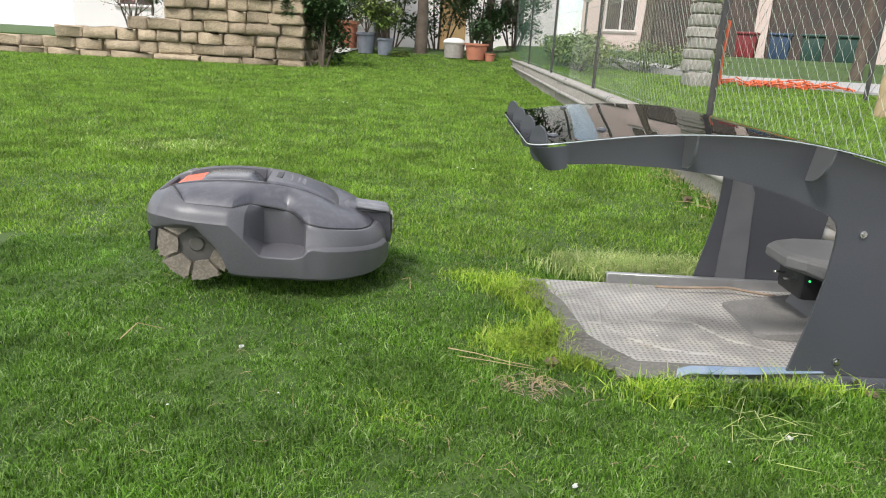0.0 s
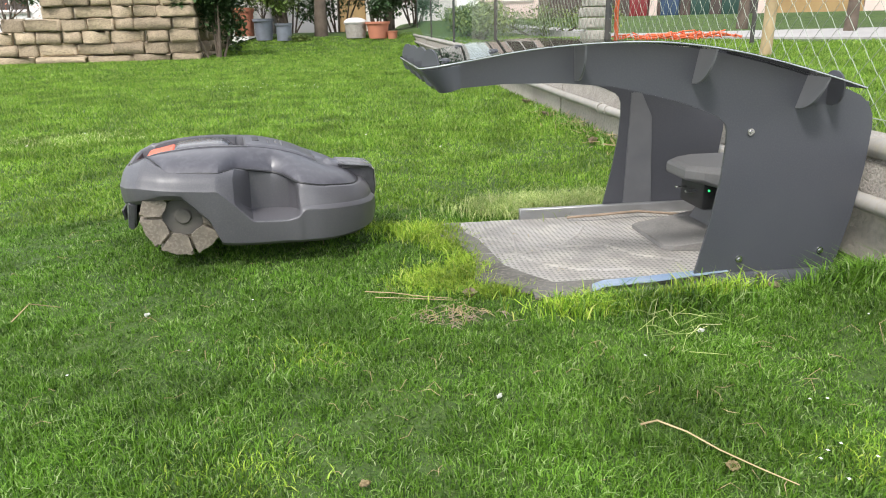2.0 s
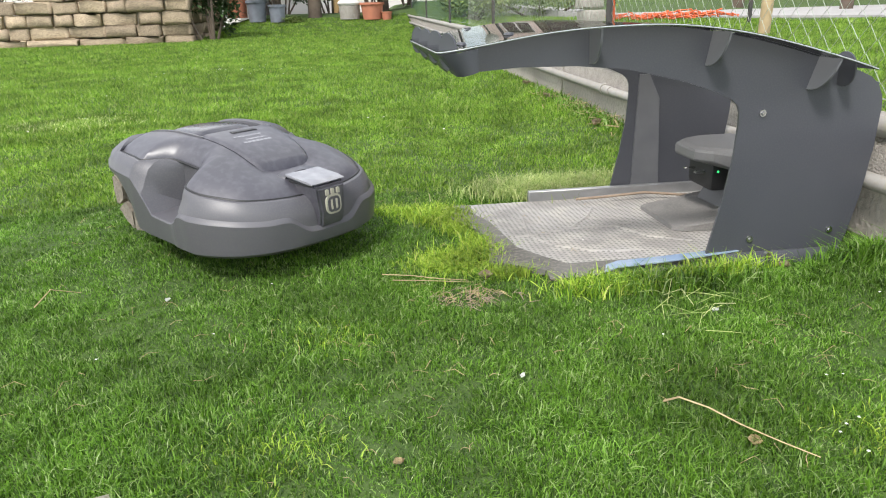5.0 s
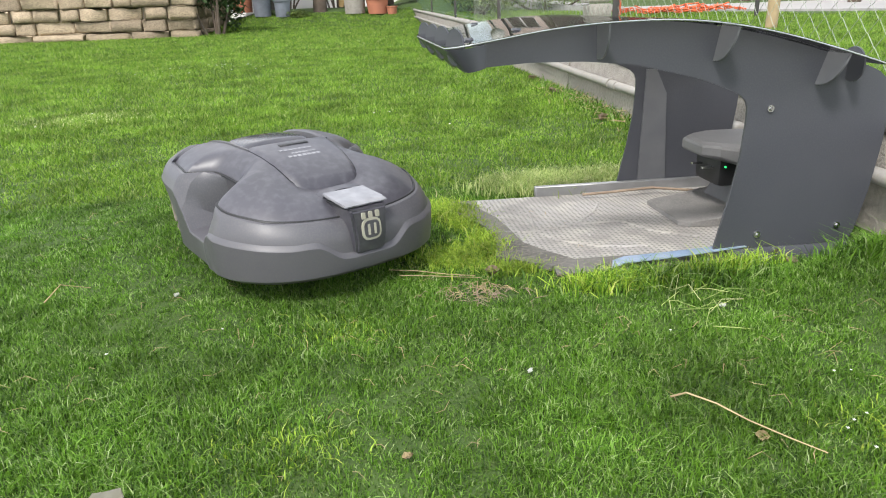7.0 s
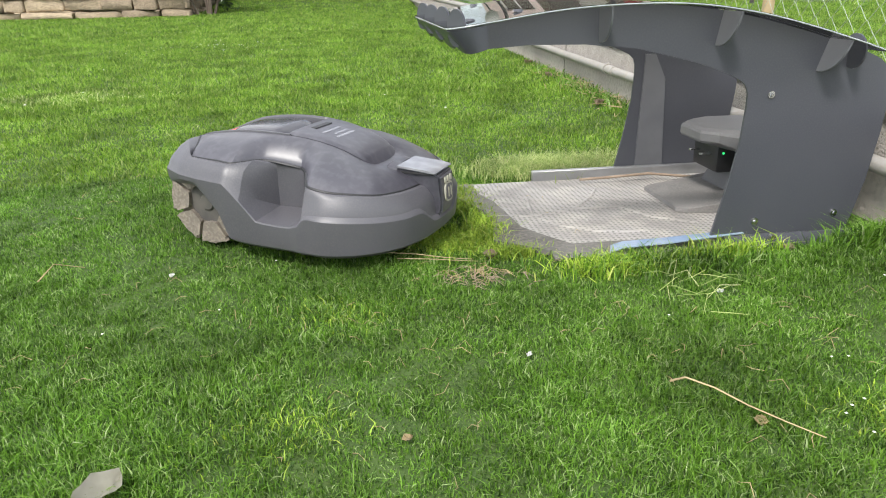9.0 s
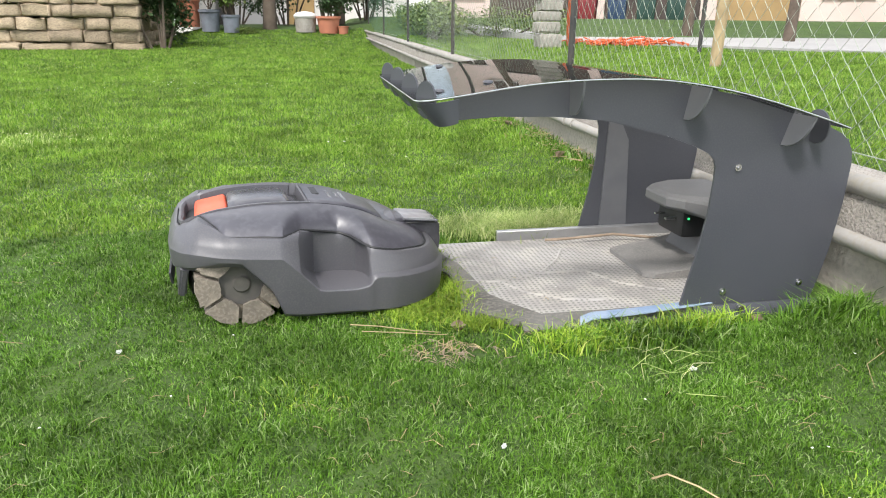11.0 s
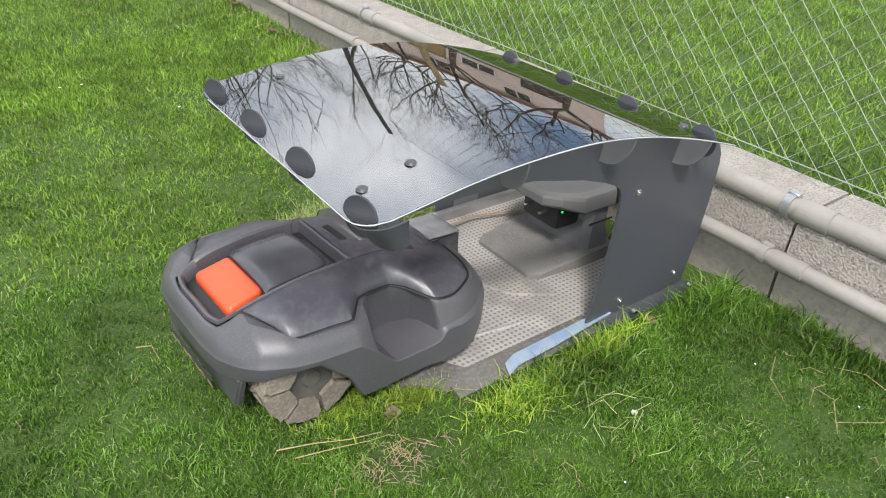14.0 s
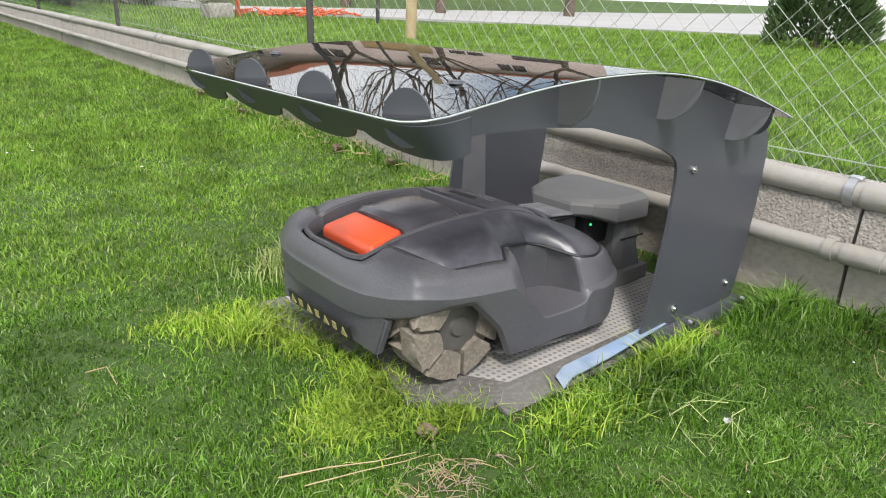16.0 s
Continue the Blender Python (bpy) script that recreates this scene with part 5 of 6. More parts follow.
def build_plinth():
    p = thing("garden_stool", rest(0.03, 15.0), "round pale stone garden stool with a domed top", "stool")
    bm = bmesh.new()
    cyl(bm, (0, 0, 0), (0, 0, 0.3), 0.2, 0.22, 22)
    part("base", bm, M_CONC2, p)
    bm = bmesh.new()
    bmesh.ops.create_uvsphere(bm, u_segments=22, v_segments=10, radius=0.24, matrix=Matrix.Translation((0, 0, 0.31)) @ Matrix.Diagonal((1, 1, 0.4, 1)))
    part("top", bm, M_WHITE, p)


build_plinth()


def lamp(m, h, label):
    g = thing("garden_lamp", m, label, "lamp", "globe lamps")
    bm = bmesh.new()
    tube(bm, [(0, 0, 0), (0, 0, 0.08), (0, 0, 0.1), (0, 0, h)], [0.05, 0.05, 0.025, 0.022], 10)
    part("pole", bm, M_POST, g)
    bm = bmesh.new()
    bmesh.ops.create_uvsphere(bm, u_segments=24, v_segments=14, radius=0.15, matrix=Matrix.Translation((0, 0, h + 0.13)))
    part("globe", bm, M_GLOBE, g, "milky glass globe")


lamp(rest(-1.5, 15.2), 0.88, "unlit globe lamp on a dark pole")
lamp(rest(2.72, 15.0), 1.05, "unlit globe lamp on a dark pole beyond the fence")


def build_pillar():
    p = thing("stone_pillar", rest(3.15, 9.1), "rough stone pillar wrapped with ivy stems", "pillar")
    rnd = random.Random(2)
    z = 0.0
    while z < 2.2:
        h = rnd.uniform(0.12, 0.2)
        bm = bmesh.new()
        j = rnd.uniform(-0.015, 0.015)
        box(bm, -0.15 + j, 0.15 + j, -0.14, 0.14, z, z + h - 0.012, 0.025, 2)
        for v in bm.verts:
            v.co += Vector((rnd.uniform(-0.01, 0.01), rnd.uniform(-0.01, 0.01), 0))
        part("stone", bm, M_CONC2, p)
        z += h
    foliage("ivy", rnd, [((0.05, -0.1, 1.2), (0.22, 0.2, 0.4)), ((-0.05, -0.1, 1.7), (0.25, 0.2, 0.3))], 700, 0.05, M_LEAFY, p)


build_pillar()


def build_stake():
    s = thing("wooden_stake", rest(3.6, 5.8), "round weathered wooden stake driven into the lawn", "stake")
    bm = bmesh.new()
    tube(bm, [(0, 0, -0.2), (0.01, 0, 0.5), (0.0, 0.01, 1.0), (0.01, 0, 1.9)], [0.05, 0.048, 0.047, 0.044], 14)
    part("shaft", bm, M_STAKE, s)
    s2 = thing("steel_stake", rest(4.7, 7.95), "dark thin steel stake on the lawn", "stake")
    bm = bmesh.new()
    tube(bm, [(0, 0, -0.2), (0.01, 0, 1.0), (0, 0.01, 2.0)], 0.025, 10)
    part("shaft", bm, M_POST, s2)


build_stake()


def build_net():
    n = thing("orange_net", rest(4.1, 9.6), "heap of orange plastic safety netting", "netting")
    rnd = random.Random(3)
    for k in range(46):
        bm = bmesh.new()
        x, y = rnd.gauss(0.3, 0.35), rnd.gauss(0, 0.15)
        pts = [(x + rnd.gauss(0, 0.1) + 0.08 * i, y + rnd.gauss(0, 0.06), max(0.02, 0.05 + rnd.gauss(0.02, 0.03))) for i in range(5)]
        tube(bm, pts, 0.009, 4)
        part("net_strip", bm, M_NET, n)
    bm = bmesh.new()
    tube(bm, [(-0.45, 0, 0.0), (-0.46, 0.02, 0.4), (-0.44, 0, 0.85)], 0.03, 6)
    part("mesh_roll", bm, M_NET, n)


build_net()


# ---- stone retaining wall ----
def build_stone_wall():
    wall = thing("wall_stone", pose(0, 0, 0), "dry yellow tufa block garden wall with stepped end", "wall", kind="structure")
    rnd = random.Random(11)
    shared = []
    for k in range(8):
        bm = bmesh.new()
        box(bm, -0.5, 0.5, -0.5, 0.5, -0.5, 0.5, 0.13, 2)
        for v in bm.verts:
            v.co += Vector((rnd.uniform(-0.05, 0.05), rnd.uniform(-0.12, 0.12), rnd.uniform(-0.1, 0.1)))
        me = bpy.data.meshes.new("stone_block")
        bm.to_mesh(me)
        bm.free()
        me.materials.append(M_STONE)
        me.polygons.foreach_set("use_smooth", [True] * len(me.polygons))
        shared.append(me)
    Y0 = 12.55
    courses = [0.13, 0.19, 0.2, 0.2, 0.19, 0.21, 0.17]
    z = 0.02
    for c, h in enumerate(courses):
        xr = -2.62
        xl = (-9.0, -8.4, -6.9, -5.7, -5.35, -5.25, -5.2)[c]
        x = xr - rnd.uniform(0.0, 0.04)
        while x > xl:
            w = rnd.uniform(0.32, 0.66)
            if c == 0:
                w *= 1.3
            if x - w < xl - 0.15:
                break
            ob = new("stone_block", shared[rnd.randrange(8)])
            ob.parent = wall
            ob.matrix_basis = Matrix.Translation((x - w / 2, Y0 + 0.14 + rnd.uniform(-0.025, 0.025) - (0.05 if c == 0 else 0), 0.14 + z + h / 2)) @ Matrix.Rotation(rnd.uniform(-0.02, 0.02), 4, 'Y') @ Matrix.Diagonal((w - 0.004, 0.32, h + 0.004, 1))
            x -= w
        y = Y0 + 0.3
        while y < 15.2:
            w = rnd.uniform(0.4, 0.8)
            ob = new("stone_block", shared[rnd.randrange(8)])
            ob.parent = wall
            ob.matrix_basis = Matrix.Translation((-2.78 + rnd.uniform(-0.02, 0.02), y + w / 2, 0.14 + z + h / 2)) @ Matrix.Diagonal((0.32, w - 0.004, h + 0.004, 1))
            y += w
        z += h
    bm = bmesh.new()
    box(bm, -9.0, -2.85, Y0 + 0.2, 15.2, 0.0, 0.5)
    box(bm, -5.0, -2.85, Y0 + 0.21, 15.2, 0.5, 1.3)
    part("earth_fill", bm, M_SOIL, wall, smooth=False)
    bm = bmesh.new()
    z = 0.16
    for h, xl in zip(courses, (-9.0, -8.4, -6.9, -5.7, -5.35, -5.25, -5.2)):
        box(bm, xl + 0.3, -2.70, Y0 + 0.045, Y0 + 0.19, z, z + h - 0.002)
        z += h
    part("mortar_core", bm, M_MORTAR, wall, smooth=False)


build_stone_wall()


# ---- grass ----
def in_plate(x, y):
    return (x > 0.33 + 0.03 * np.sin(9 * y)) & (x < 1.16) & (y > 1.31) & (y < 1.89) & (x + 1.16 * y > 1.915)


def gz(x, y):
    z = 0.0165 * np.maximum(0, y - 2.2)
    def ease(a, b, v):
        t = np.clip((v - a) / (b - a), 0, 1)
        return t * t * (3 - 2 * t)
    bed = ease(1.17, 1.27, y) * (1 - ease(1.97, 2.07, y))
    z = z + 0.055 * (ease(0.75, 1.25, x) * (1 - bed) + ease(1.15, 1.25, x) * bed)
    t = np.clip((x + 3.2) / 1.3, 0, 1)
    z = z + 0.026 * np.maximum(0, np.minimum(y, 15.5) - 12.0) ** 2 * t * t * (3 - 2 * t)
    z = z + 0.03 * np.exp(-((x + 0.4) ** 2 + (y - 1.95) ** 2) / 0.2)
    t = np.clip((x - 1.3) / 0.4, 0, 1)
    return z + 0.16 * t * t * (3 - 2 * t)


def blades(name, x, y, height, width, lean, material, label, seed, z=None, category="grass", plain=False):
    """One mesh of bent blades of grass, two segments each, or one where they stand far off."""
    rng = np.random.default_rng(seed)
    n = len(x)
    z = gz(x, y) - 0.004 if z is None else z
    a = rng.uniform(0, 2 * np.pi, n)
    b = rng.uniform(0, 2 * np.pi, n)
    h = height * rng.uniform(0.55, 1.3, n)
    w = width * rng.uniform(0.6, 1.3, n)
    ln = lean * np.abs(rng.normal(0, 1, n)) * h
    sx, sy = np.cos(a) * w / 2, np.sin(a) * w / 2
    dx, dy = np.cos(b) * ln, np.sin(b) * ln
    v = np.empty((n, 5, 3))
    v[:, 0] = np.stack([x - sx, y - sy, z], 1)
    v[:, 1] = np.stack([x + sx, y + sy, z], 1)
    v[:, 2] = np.stack([x + sx * 0.8 + dx * 0.35, y + sy * 0.8 + dy * 0.35, z + h * 0.6], 1)
    v[:, 3] = np.stack([x - sx * 0.8 + dx * 0.35, y - sy * 0.8 + dy * 0.35, z + h * 0.6], 1)
    v[:, 4] = np.stack([x + dx, y + dy, z + h * (1 - 0.25 * np.minimum(1, lean))], 1)
    me = bpy.data.meshes.new(name)
    if plain:
        me.vertices.add(n * 3)
        me.vertices.foreach_set("co", v[:, [0, 1, 4]].ravel())
        me.loops.add(n * 3)
        me.loops.foreach_set("vertex_index", np.arange(n * 3))
        me.polygons.add(n)
        me.polygons.foreach_set("loop_start", np.arange(n) * 3)
        me.update(calc_edges=True)
        me.validate()
        me.materials.append(material)
        return tagged(new(name, me), label, category, kind="stuff")
    me.vertices.add(n * 5)
    me.vertices.foreach_set("co", v.ravel())
    k = (np.arange(n) * 5)[:, None]
    loops = np.concatenate([k + np.array([[0, 1, 2, 3]]), k + np.array([[3, 2, 4]])], 1)
    me.loops.add(n * 7)
    me.loops.foreach_set("vertex_index", loops.ravel())
    me.polygons.add(n * 2)
    start = np.stack([np.arange(n) * 7, np.arange(n) * 7 + 4], 1).ravel()
    me.polygons.foreach_set("loop_start", start)
    me.update(calc_edges=True)
    me.validate()
    me.materials.append(material)
    return tagged(new(name, me), label, category, kind="stuff")


def lawn():
    rng = np.random.default_rng(5)
    def field(x0, x1, y0, y1, per, seed):
        r = np.random.default_rng(seed)
        n = int((x1 - x0) * (y1 - y0) * per)
        x, y = r.uniform(x0, x1, n), r.uniform(y0, y1, n)
        clump = np.sin(x * 31 + 3 * np.sin(y * 17)) * np.sin(y * 29 + 2 * np.sin(x * 23)) + 0.6 * np.sin(x * 7.3 + 1) * np.sin(y * 6.1)
        keep = (r.uniform(0, 1, n) < 0.82 + 0.22 * clump) & ~in_plate(x, y) & ~((x > 1.2) & (x < 1.46))
        bare = np.hypot((x - 0.26) / 1.6, y - 1.22) < 0.05
        keep &= ~(bare & (r.uniform(0, 1, n) < 0.8))
        return x[keep], y[keep], clump[keep]
    x, y, c = field(-0.85, 1.2, 0.42, 1.35, 150000, 1)
    blades("grass", x, y, 0.0165 + 0.005 * c, 0.0019, 0.75, M_BLADE, "short mown bright green lawn grass", 2)
    x, y, c = field(-1.3, 1.2, 1.35, 2.1, 95000, 15)
    blades("grass", x, y, 0.015 + 0.004 * c, 0.0022, 0.7, M_BLADE, "short mown bright green lawn grass", 16)
    x, y, c = field(-1.3, -0.85, 0.42, 1.35, 60000, 17)
    blades("grass", x, y, 0.021 + 0.005 * c, 0.0026, 0.8, M_BLADE, "short mown bright green lawn grass", 18)
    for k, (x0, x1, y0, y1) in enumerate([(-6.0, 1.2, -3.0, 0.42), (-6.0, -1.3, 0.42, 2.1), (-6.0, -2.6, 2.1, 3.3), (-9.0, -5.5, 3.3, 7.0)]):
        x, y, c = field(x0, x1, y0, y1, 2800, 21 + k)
        blades("grass", x, y, 0.028 + 0.006 * c, 0.008, 0.8, M_BLADE_GRAZE, "short mown bright green lawn grass", 31 + k, plain=True)
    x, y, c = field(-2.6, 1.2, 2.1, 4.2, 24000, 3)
    blades("grass", x, y, 0.02 + 0.005 * c, 0.0036, 0.7, M_BLADE_GRAZE, "short mown bright green lawn grass", 4)
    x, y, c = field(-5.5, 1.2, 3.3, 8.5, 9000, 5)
    blades("grass", x, y, 0.032 + 0.006 * c, 0.008, 0.7, M_BLADE_GRAZE, "short mown bright green lawn grass", 6, plain=True)
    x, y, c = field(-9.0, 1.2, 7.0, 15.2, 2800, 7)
    blades("grass", x, y, 0.038 + 0.006 * c, 0.015, 0.7, M_BLADE_GRAZE, "short mown bright green lawn grass", 8, plain=True)
    x, y, c = field(1.46, 5.5, -1.0, 8.5, 7000, 9)
    blades("grass", x, y, 0.036 + 0.008 * c, 0.006, 0.8, M_BLADE_GRAZE, "longer lawn grass beyond the fence", 10, plain=True)
    x, y, c = field(5.5, 10, -1.0, 8.0, 1700, 11)
    keep = (y - 11.2) + (x - 4.2) * 1.13 < -0.1
    blades("grass", x[keep], y[keep], 0.05, 0.012, 0.8, M_BLADE_GRAZE, "longer lawn grass beyond the fence", 12, plain=True)
    x, y, c = field(1.46, 5.5, 8.5, 13.0, 1800, 13)
    keep = (y - 11.2) + (x - 4.2) * 1.9 < -0.1
    blades("grass", x[keep], y[keep], 0.05, 0.012, 0.8, M_BLADE_GRAZE, "longer lawn grass beyond the fence", 14, plain=True)


lawn()


def tuft(cx, cy, rx, ry, n, h, material, label, seed, width=0.003, lean=0.8):
    r = np.random.default_rng(seed)
    x, y = cx + rx * r.normal(0, 0.5, n), cy + ry * r.normal(0, 0.5, n)
    blades("grass_tuft", x, y, h, width, lean, material, label, seed + 50, category="grass tuft")


tuft(0.33, 1.50, 0.05, 0.13, 1000, 0.036, M_LIME, "lime green longer grass at the plate's edge", 1)
tuft(0.25, 1.44, 0.08, 0.10, 1000, 0.028, M_LIME, "lime green longer grass at the plate's edge", 2)
tuft(0.26, 1.80, 0.10, 0.08, 1500, 0.036, M_LIME, "lime green longer grass at the plate's edge", 3)
tuft(0.22, 1.42, 0.09, 0.07, 1500, 0.027, M_LIME, "lime green longer grass at the plate's edge", 21, 0.0024)
tuft(0.36, 1.335, 0.07, 0.035, 700, 0.03, M_LIME, "lime green longer grass at the plate's edge", 27, 0.0024)
tuft(0.30, 1.68, 0.05, 0.06, 700, 0.034, M_LIME, "lime green longer grass at the plate's edge", 22, 0.0024)
tuft(0.16, 1.88, 0.10, 0.06, 900, 0.024, M_LIME, "yellowing longer grass beside the plate", 23, 0.0024)
tuft(0.55, 1.215, 0.12, 0.05, 900, 0.042, M_LIME, "long green grass along the rail", 24, 0.0026)
tuft(1.08, 1.21, 0.07, 0.05, 600, 0.05, M_BLADE, "tall grass at the kerb wall", 25, 0.0028)
tuft(0.66, 1.98, 0.22, 0.07, 2600, 0.05, M_PALEB, "pale bleached long grass beside the shelter", 26)
tuft(0.68, 2.06, 0.24, 0.09, 3200, 0.055, M_PALEB, "pale bleached long grass beside the shelter", 4)
tuft(0.56, 2.05, 0.16, 0.08, 1600, 0.05, M_PALEB, "pale bleached long grass beside the shelter", 14)
tuft(0.66, 1.20, 0.22, 0.05, 900, 0.05, M_BLADE, "long green grass along the rail", 5)
tuft(0.80, 1.24, 0.12, 0.025, 420, 0.055, M_LIME, "long green grass along the rail", 6)
tuft(1.10, 1.19, 0.07, 0.04, 460, 0.06, M_BLADE, "tall grass at the kerb wall", 7)
tuft(1.15, 0.98, 0.05, 0.16, 520, 0.05, M_BLADE, "tall grass at the kerb wall", 8)
tuft(1.15, 3.2, 0.06, 0.9, 900, 0.06, M_BLADE, "ragged grass at the kerb wall", 9, 0.004)
tuft(0.74, 0.66, 0.09, 0.07, 420, 0.019, M_LIME, "light green weed patch in the lawn", 10, 0.002)
tuft(-0.02, 1.10, 0.11, 0.08, 420, 0.019, M_LIME, "light green weed patch in the lawn", 11, 0.002)
tuft(-0.10, 0.75, 0.12, 0.09, 420, 0.019, M_LIME, "light green weed patch in the lawn", 12, 0.002)
tuft(-1.5, 3.9, 0.5, 0.25, 1200, 0.03, M_PALEB, "pale dry patch in the lawn", 13, 0.005)


def strands(cx, cy, rx, ry, n, length, material, label, seed, name="straw", r=0.0012, lift=0.02):
    rnd = random.Random(seed)
    bm = bmesh.new()
    for _ in range(n):
        x, y, a = cx + rnd.gauss(0, rx), cy + rnd.gauss(0, ry), rnd.uniform(0, 6.28)
        L = length * rnd.uniform(0.5, 1.2)
        z = ground_z(x, y)
        tube(bm, [(x, y, z + lift * rnd.random()), (x + L * 0.5 * math.cos(a), y + L * 0.5 * math.sin(a), z + 0.006 + lift * rnd.random()), (x + L * math.cos(a + 0.3), y + L * math.sin(a + 0.3), z + lift * rnd.random())], [r, r, r * 0.5], 4)
    return tagged(part(name, bm, material), label, "straw", kind="stuff")


strands(0.24, 1.23, 0.04, 0.022, 40, 0.035, M_STRAW, "thin heap of dry straw and bare earth", 1, r=0.0007, lift=0.012)
strands(0.25, 1.22, 0.05, 0.028, 70, 0.03, M_DRY, "thin heap of dry straw and bare earth", 11, r=0.0007, lift=0.008)
strands(0.66, 1.07, 0.05, 0.03, 18, 0.10, M_PALEB, "pale cut grass stalks lying on the lawn", 2, r=0.0007, lift=0.035)
strands(1.08, 0.88, 0.08, 0.05, 8, 0.12, M_STRAW, "pale cut grass stalks lying on the lawn", 4, r=0.0008, lift=0.03)
strands(1.15, 3.2, 0.05, 0.6, 90, 0.08, M_STRAW, "dead leaves and stalks along the kerb", 5, r=0.0014, lift=0.05)
strands(0.2, 1.6, 0.9, 0.6, 130, 0.03, M_STRAW, "scattered bits of dry thatch", 6, r=0.0005, lift=0.016)
strands(0.2, 0.9, 0.6, 0.25, 120, 0.03, M_STRAW, "scattered bits of dry thatch", 7, r=0.0005, lift=0.016)


def twig(pts, r, label, name="twig", material=None):
    bm = bmesh.new()
    tube(bm, [(x, y, ground_z(x, y) + z) for x, y, z in pts], [r * (1 - 0.5 * i / (len(pts) - 1)) for i in range(len(pts))], 6)
    return tagged(part(name, bm, material or M_STRAW), label, "twig")


twig([(0.46, 0.762, 0.02), (0.485, 0.765, 0.022), (0.515, 0.735, 0.02), (0.54, 0.69, 0.018), (0.57, 0.645, 0.018), (0.60, 0.61, 0.016)], 0.0017, "pale dry curved twig on the lawn")
twig([(0.079, 1.347, 0.02), (0.14, 1.325, 0.022), (0.20, 1.30, 0.02), (0.26, 1.285, 0.018)], 0.0012, "dry straw stalk on the lawn", "stalk")
twig([(0.10, 1.315, 0.018), (0.17, 1.295, 0.02), (0.23, 1.277, 0.02), (0.27, 1.272, 0.018)], 0.0009, "dry straw stalk on the lawn", "stalk")
twig([(-0.055, 1.755, 0.02), (-0.03, 1.72, 0.04), (-0.025, 1.69, 0.02)], 0.0014, "bent pale grass stalk on the lawn", "stalk")
twig([(-0.62, 1.30, 0.02), (-0.60, 1.34, 0.04), (-0.55, 1.36, 0.02)], 0.0014, "bent pale grass stalk on the lawn", "stalk")


def dry_leaf(x, y, s, rz, material, label, curl=0.5):
    rnd = random.Random(int(x * 1000))
    bm = bmesh.new()
    g = []
    for i in range(7):
        u = i / 6
        w = s * 0.42 * math.sin(math.pi * min(1, 0.08 + u * 0.92)) ** 0.7 * rnd.uniform(0.8, 1.15)
        g.append([bm.verts.new((s * (u - 0.5), w * k, 0.012 + s * curl * (abs(k) ** 1.5) * 0.5 + s * curl * 0.35 * (u - 0.4) ** 2 + rnd.uniform(-0.002, 0.002))) for k in (-1, -0.5, 0, 0.5, 1)])
    for a, b in zip(g, g[1:]):
        for k in range(4):
            bm.faces.new((a[k], a[k + 1], b[k + 1], b[k]))
    r = bmesh.ops.solidify(bm, geom=bm.faces[:], thickness=0.0008)
    ob = part("leaf", bm, material, None)
    ob.matrix_basis = pose(x, y, ground_z(x, y) - 0.004, 0, 0, rz)
    return tagged(ob, label, "leaf", "fallen leaves")


dry_leaf(0.303, 1.318, 0.036, 75, M_DRY, "curled brown dead leaf on the lawn", 0.5)
dry_leaf(0.073, 0.70, 0.016, 20, M_STRAW, "small tan leaf scrap on the lawn", 0.3)
dry_leaf(0.545, 0.665, 0.022, 60, M_STRAW, "small yellow leaf on the lawn", 0.3)
dry_leaf(0.70, 1.065, 0.015, 10, M_PETAL, "small white petal scrap on the lawn", 0.4)
dry_leaf(0.283, 0.888, 0.011, 40, M_PETAL, "small white petal scrap on the lawn", 0.4)
dry_leaf(-0.366, 1.314, 0.015, 80, M_PETAL, "small white petal scrap on the lawn", 0.4)
dry_leaf(-0.292, 0.645, 0.06, 60, M_BADGE, "pale bleached dead leaf on the lawn", 0.5)
dry_leaf(0.95, 1.24, 0.03, 30, M_DRY, "small brown dead leaf by the rail", 0.6)
for i_, (lx, ly) in enumerate(((1.14, 2.6), (1.10, 2.9), (1.16, 3.3), (1.12, 3.8), (1.15, 4.4))):
    dry_leaf(lx, ly, 0.05, 40 * i_, M_DRY, "curled dead leaf at the kerb", 0.8)


def daisies():
    rnd = random.Random(5)
    verts, faces = [], []
    spots = [(0.76, 0.66, 0.09, 12), (-1.05, 6.6, 0.35, 40), (0.9, 0.75, 0.15, 8), (0.0, 1.0, 0.5, 7), (-0.2, 5.0, 1.6, 14), (-1.2, 9.5, 1.2, 14)]
    for cx, cy, s, n in spots:
        for _ in range(n):
            x, y = rnd.gauss(cx, s), rnd.gauss(cy, s * 0.6)
            if x > 1.15:
                continue
            z = ground_z(x, y) + 0.028
            r = 0.0028 if y < 2 else 0.007
            k = len(verts)
            verts.append((x, y, z + r * 0.3))
            for q in range(8):
                rr = r * (1 if q % 2 else 0.6)
                verts.append((x + rr * math.cos(q * 0.785), y + rr * math.sin(q * 0.785), z))
            faces += [(k, k + 1 + q, k + 1 + (q + 1) % 8) for q in range(8)]
    me = bpy.data.meshes.new("daisies")
    me.from_pydata(verts, [], faces)
    me.materials.append(M_PETAL)
    tagged(new("daisies", me), "tiny white daisies scattered in the lawn", "flowers", kind="stuff")


daisies()


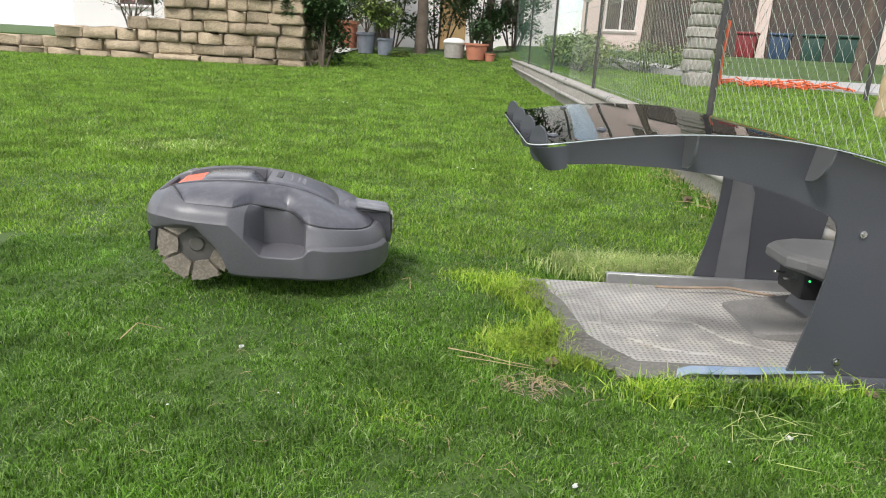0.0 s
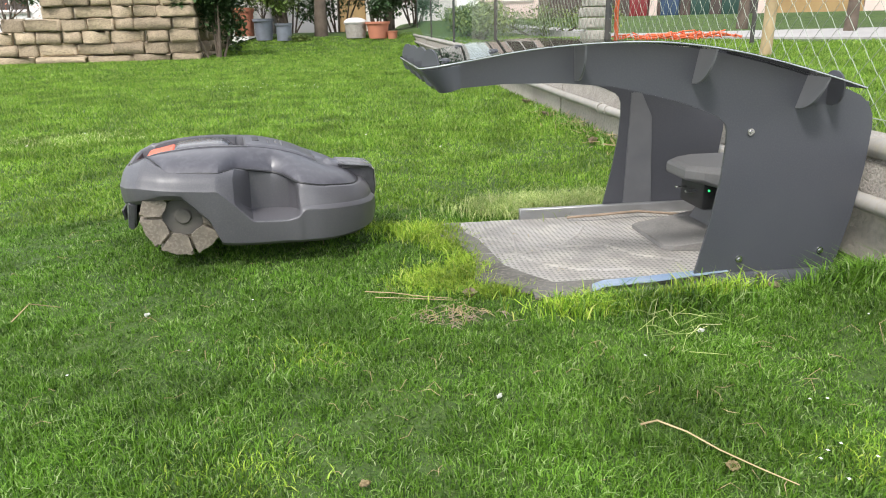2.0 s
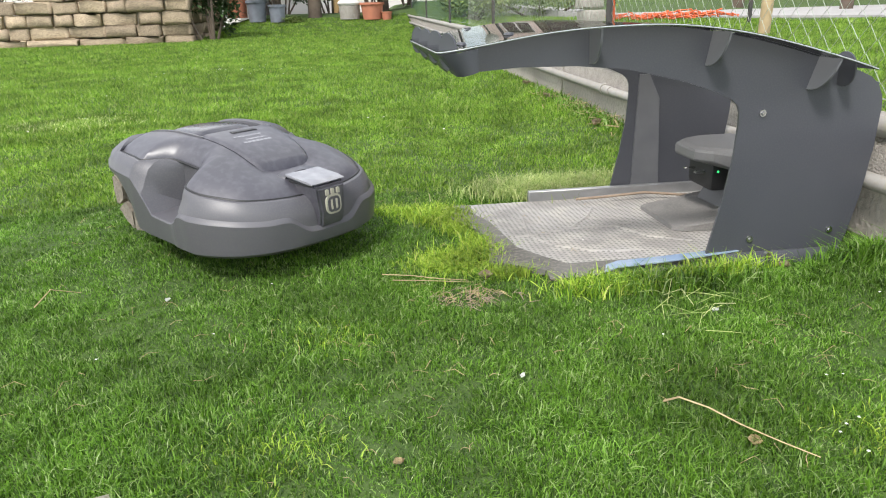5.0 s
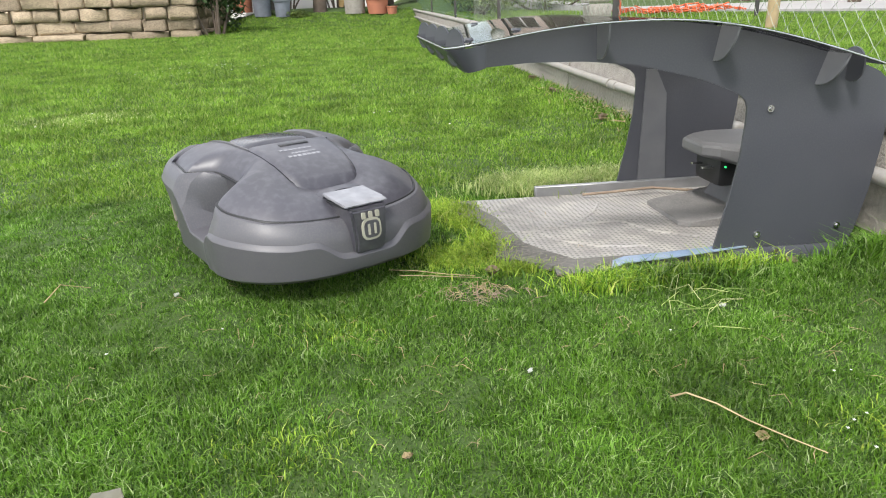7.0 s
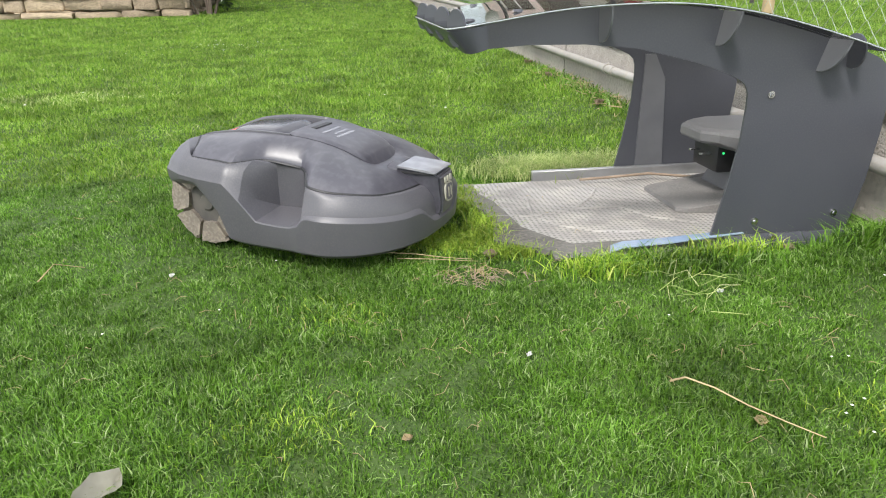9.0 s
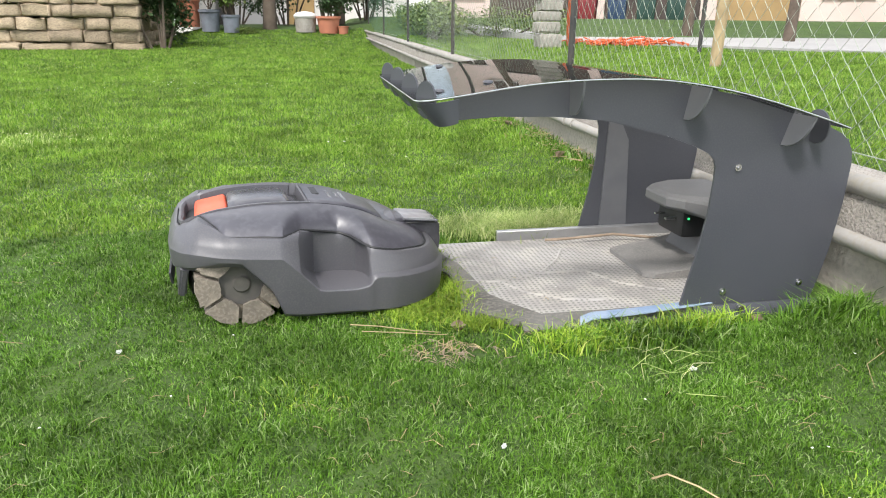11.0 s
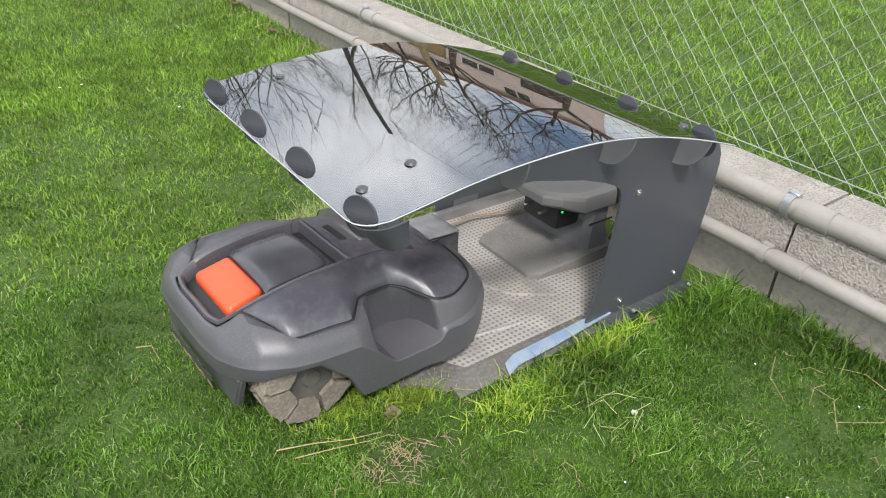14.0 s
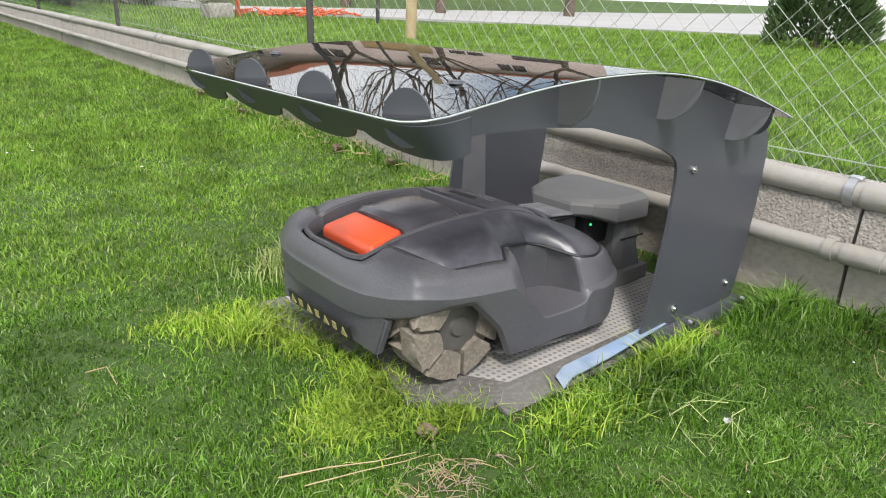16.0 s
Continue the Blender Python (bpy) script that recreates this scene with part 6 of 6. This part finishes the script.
def motions():
    """The mower creeps up, turns about, then drives in and docks; its wheels roll with it."""
    walk(MOWER, [(t, pose(x, y, z, 0, pitch, yaw)) for t, x, y, yaw, z, pitch in MOWER_ROWS])
    ts = [r[0] for r in MOWER_ROWS]
    def at(t, k):
        return float(np.interp(t, ts, [r[k] for r in MOWER_ROWS]))
    for w, side in zip(WHEELS, (-1, 1)):
        angle, rows, prev = 0.0, [], None
        for i in range(161):
            t = i * 0.1
            a = radians(at(t, 3))
            p = Vector((at(t, 1) - 0.163 * math.cos(a) - side * 0.17 * math.sin(a), at(t, 2) - 0.163 * math.sin(a) + side * 0.17 * math.cos(a)))
            if prev is not None:
                angle += (p - prev).dot(Vector((math.cos(a), math.sin(a)))) / 0.094
            prev = p
            if i % 2 == 0:
                rows.append((t, pose(-0.163, 0.17 * side, 0.103) @ Matrix.Rotation(angle, 4, 'Y')))
        walk(w, rows)


MOWER_ROWS = [
    (0, -0.429, 1.826, 8.3, 0.045, 1.0),
    (0.5, -0.292, 1.826, 8.3, 0.045, 1.0),
    (1, -0.217, 1.813, 10.3, 0.046, 1.1),
    (1.5, -0.216, 1.809, 10.8, 0.046, 1.1),
    (2, -0.217, 1.808, 10.6, 0.046, 1.1),
    (3, -0.216, 1.815, 9.3, 0.047, 1.2),
    (3.5, -0.217, 1.822, 4.2, 0.049, 1.4),
    (4, -0.230, 1.788, -12.6, 0.050, 1.6),
    (4.5, -0.252, 1.756, -31.6, 0.052, 2.0),
    (4.7, -0.256, 1.729, -39.6, 0.052, 1.9),
    (5.7, -0.209, 1.639, -50.3, 0.044, 1.1),
    (7, -0.128, 1.536, -58.5, 0.031, 0.1),
    (7.5, -0.102, 1.483, -61.0, 0.029, -0.1),
    (8, -0.108, 1.474, -61.2, 0.029, -0.4),
    (8.2, -0.103, 1.481, -58.0, 0.029, -0.4),
    (9.2, -0.059, 1.595, -19.5, 0.012, 0.4),
    (10.3, -0.020, 1.665, 17.9, -0.008, 1.2),
    (10.5, -0.018, 1.670, 17.4, -0.008, 1.2),
    (11, -0.010, 1.648, 8.2, -0.008, 1.2),
    (11.5, 0.005, 1.640, 4.1, -0.008, 0.8),
    (12, 0.050, 1.634, 5.1, -0.006, 0.3),
    (12.5, 0.117, 1.615, 7.0, -0.001, -0.1),
    (13, 0.179, 1.619, 9.1, 0.004, -0.5),
    (13.5, 0.246, 1.611, 6.4, 0.013, -0.6),
    (14, 0.321, 1.604, 4.6, 0.014, -0.5),
    (14.5, 0.377, 1.596, 4.0, 0.015, -0.4),
    (15, 0.458, 1.605, 1.9, 0.015, 0.0),
    (15.5, 0.539, 1.609, 1.3, 0.014, -0.2),
    (16, 0.594, 1.613, 1.0, 0.013, -0.3),
]
motions()
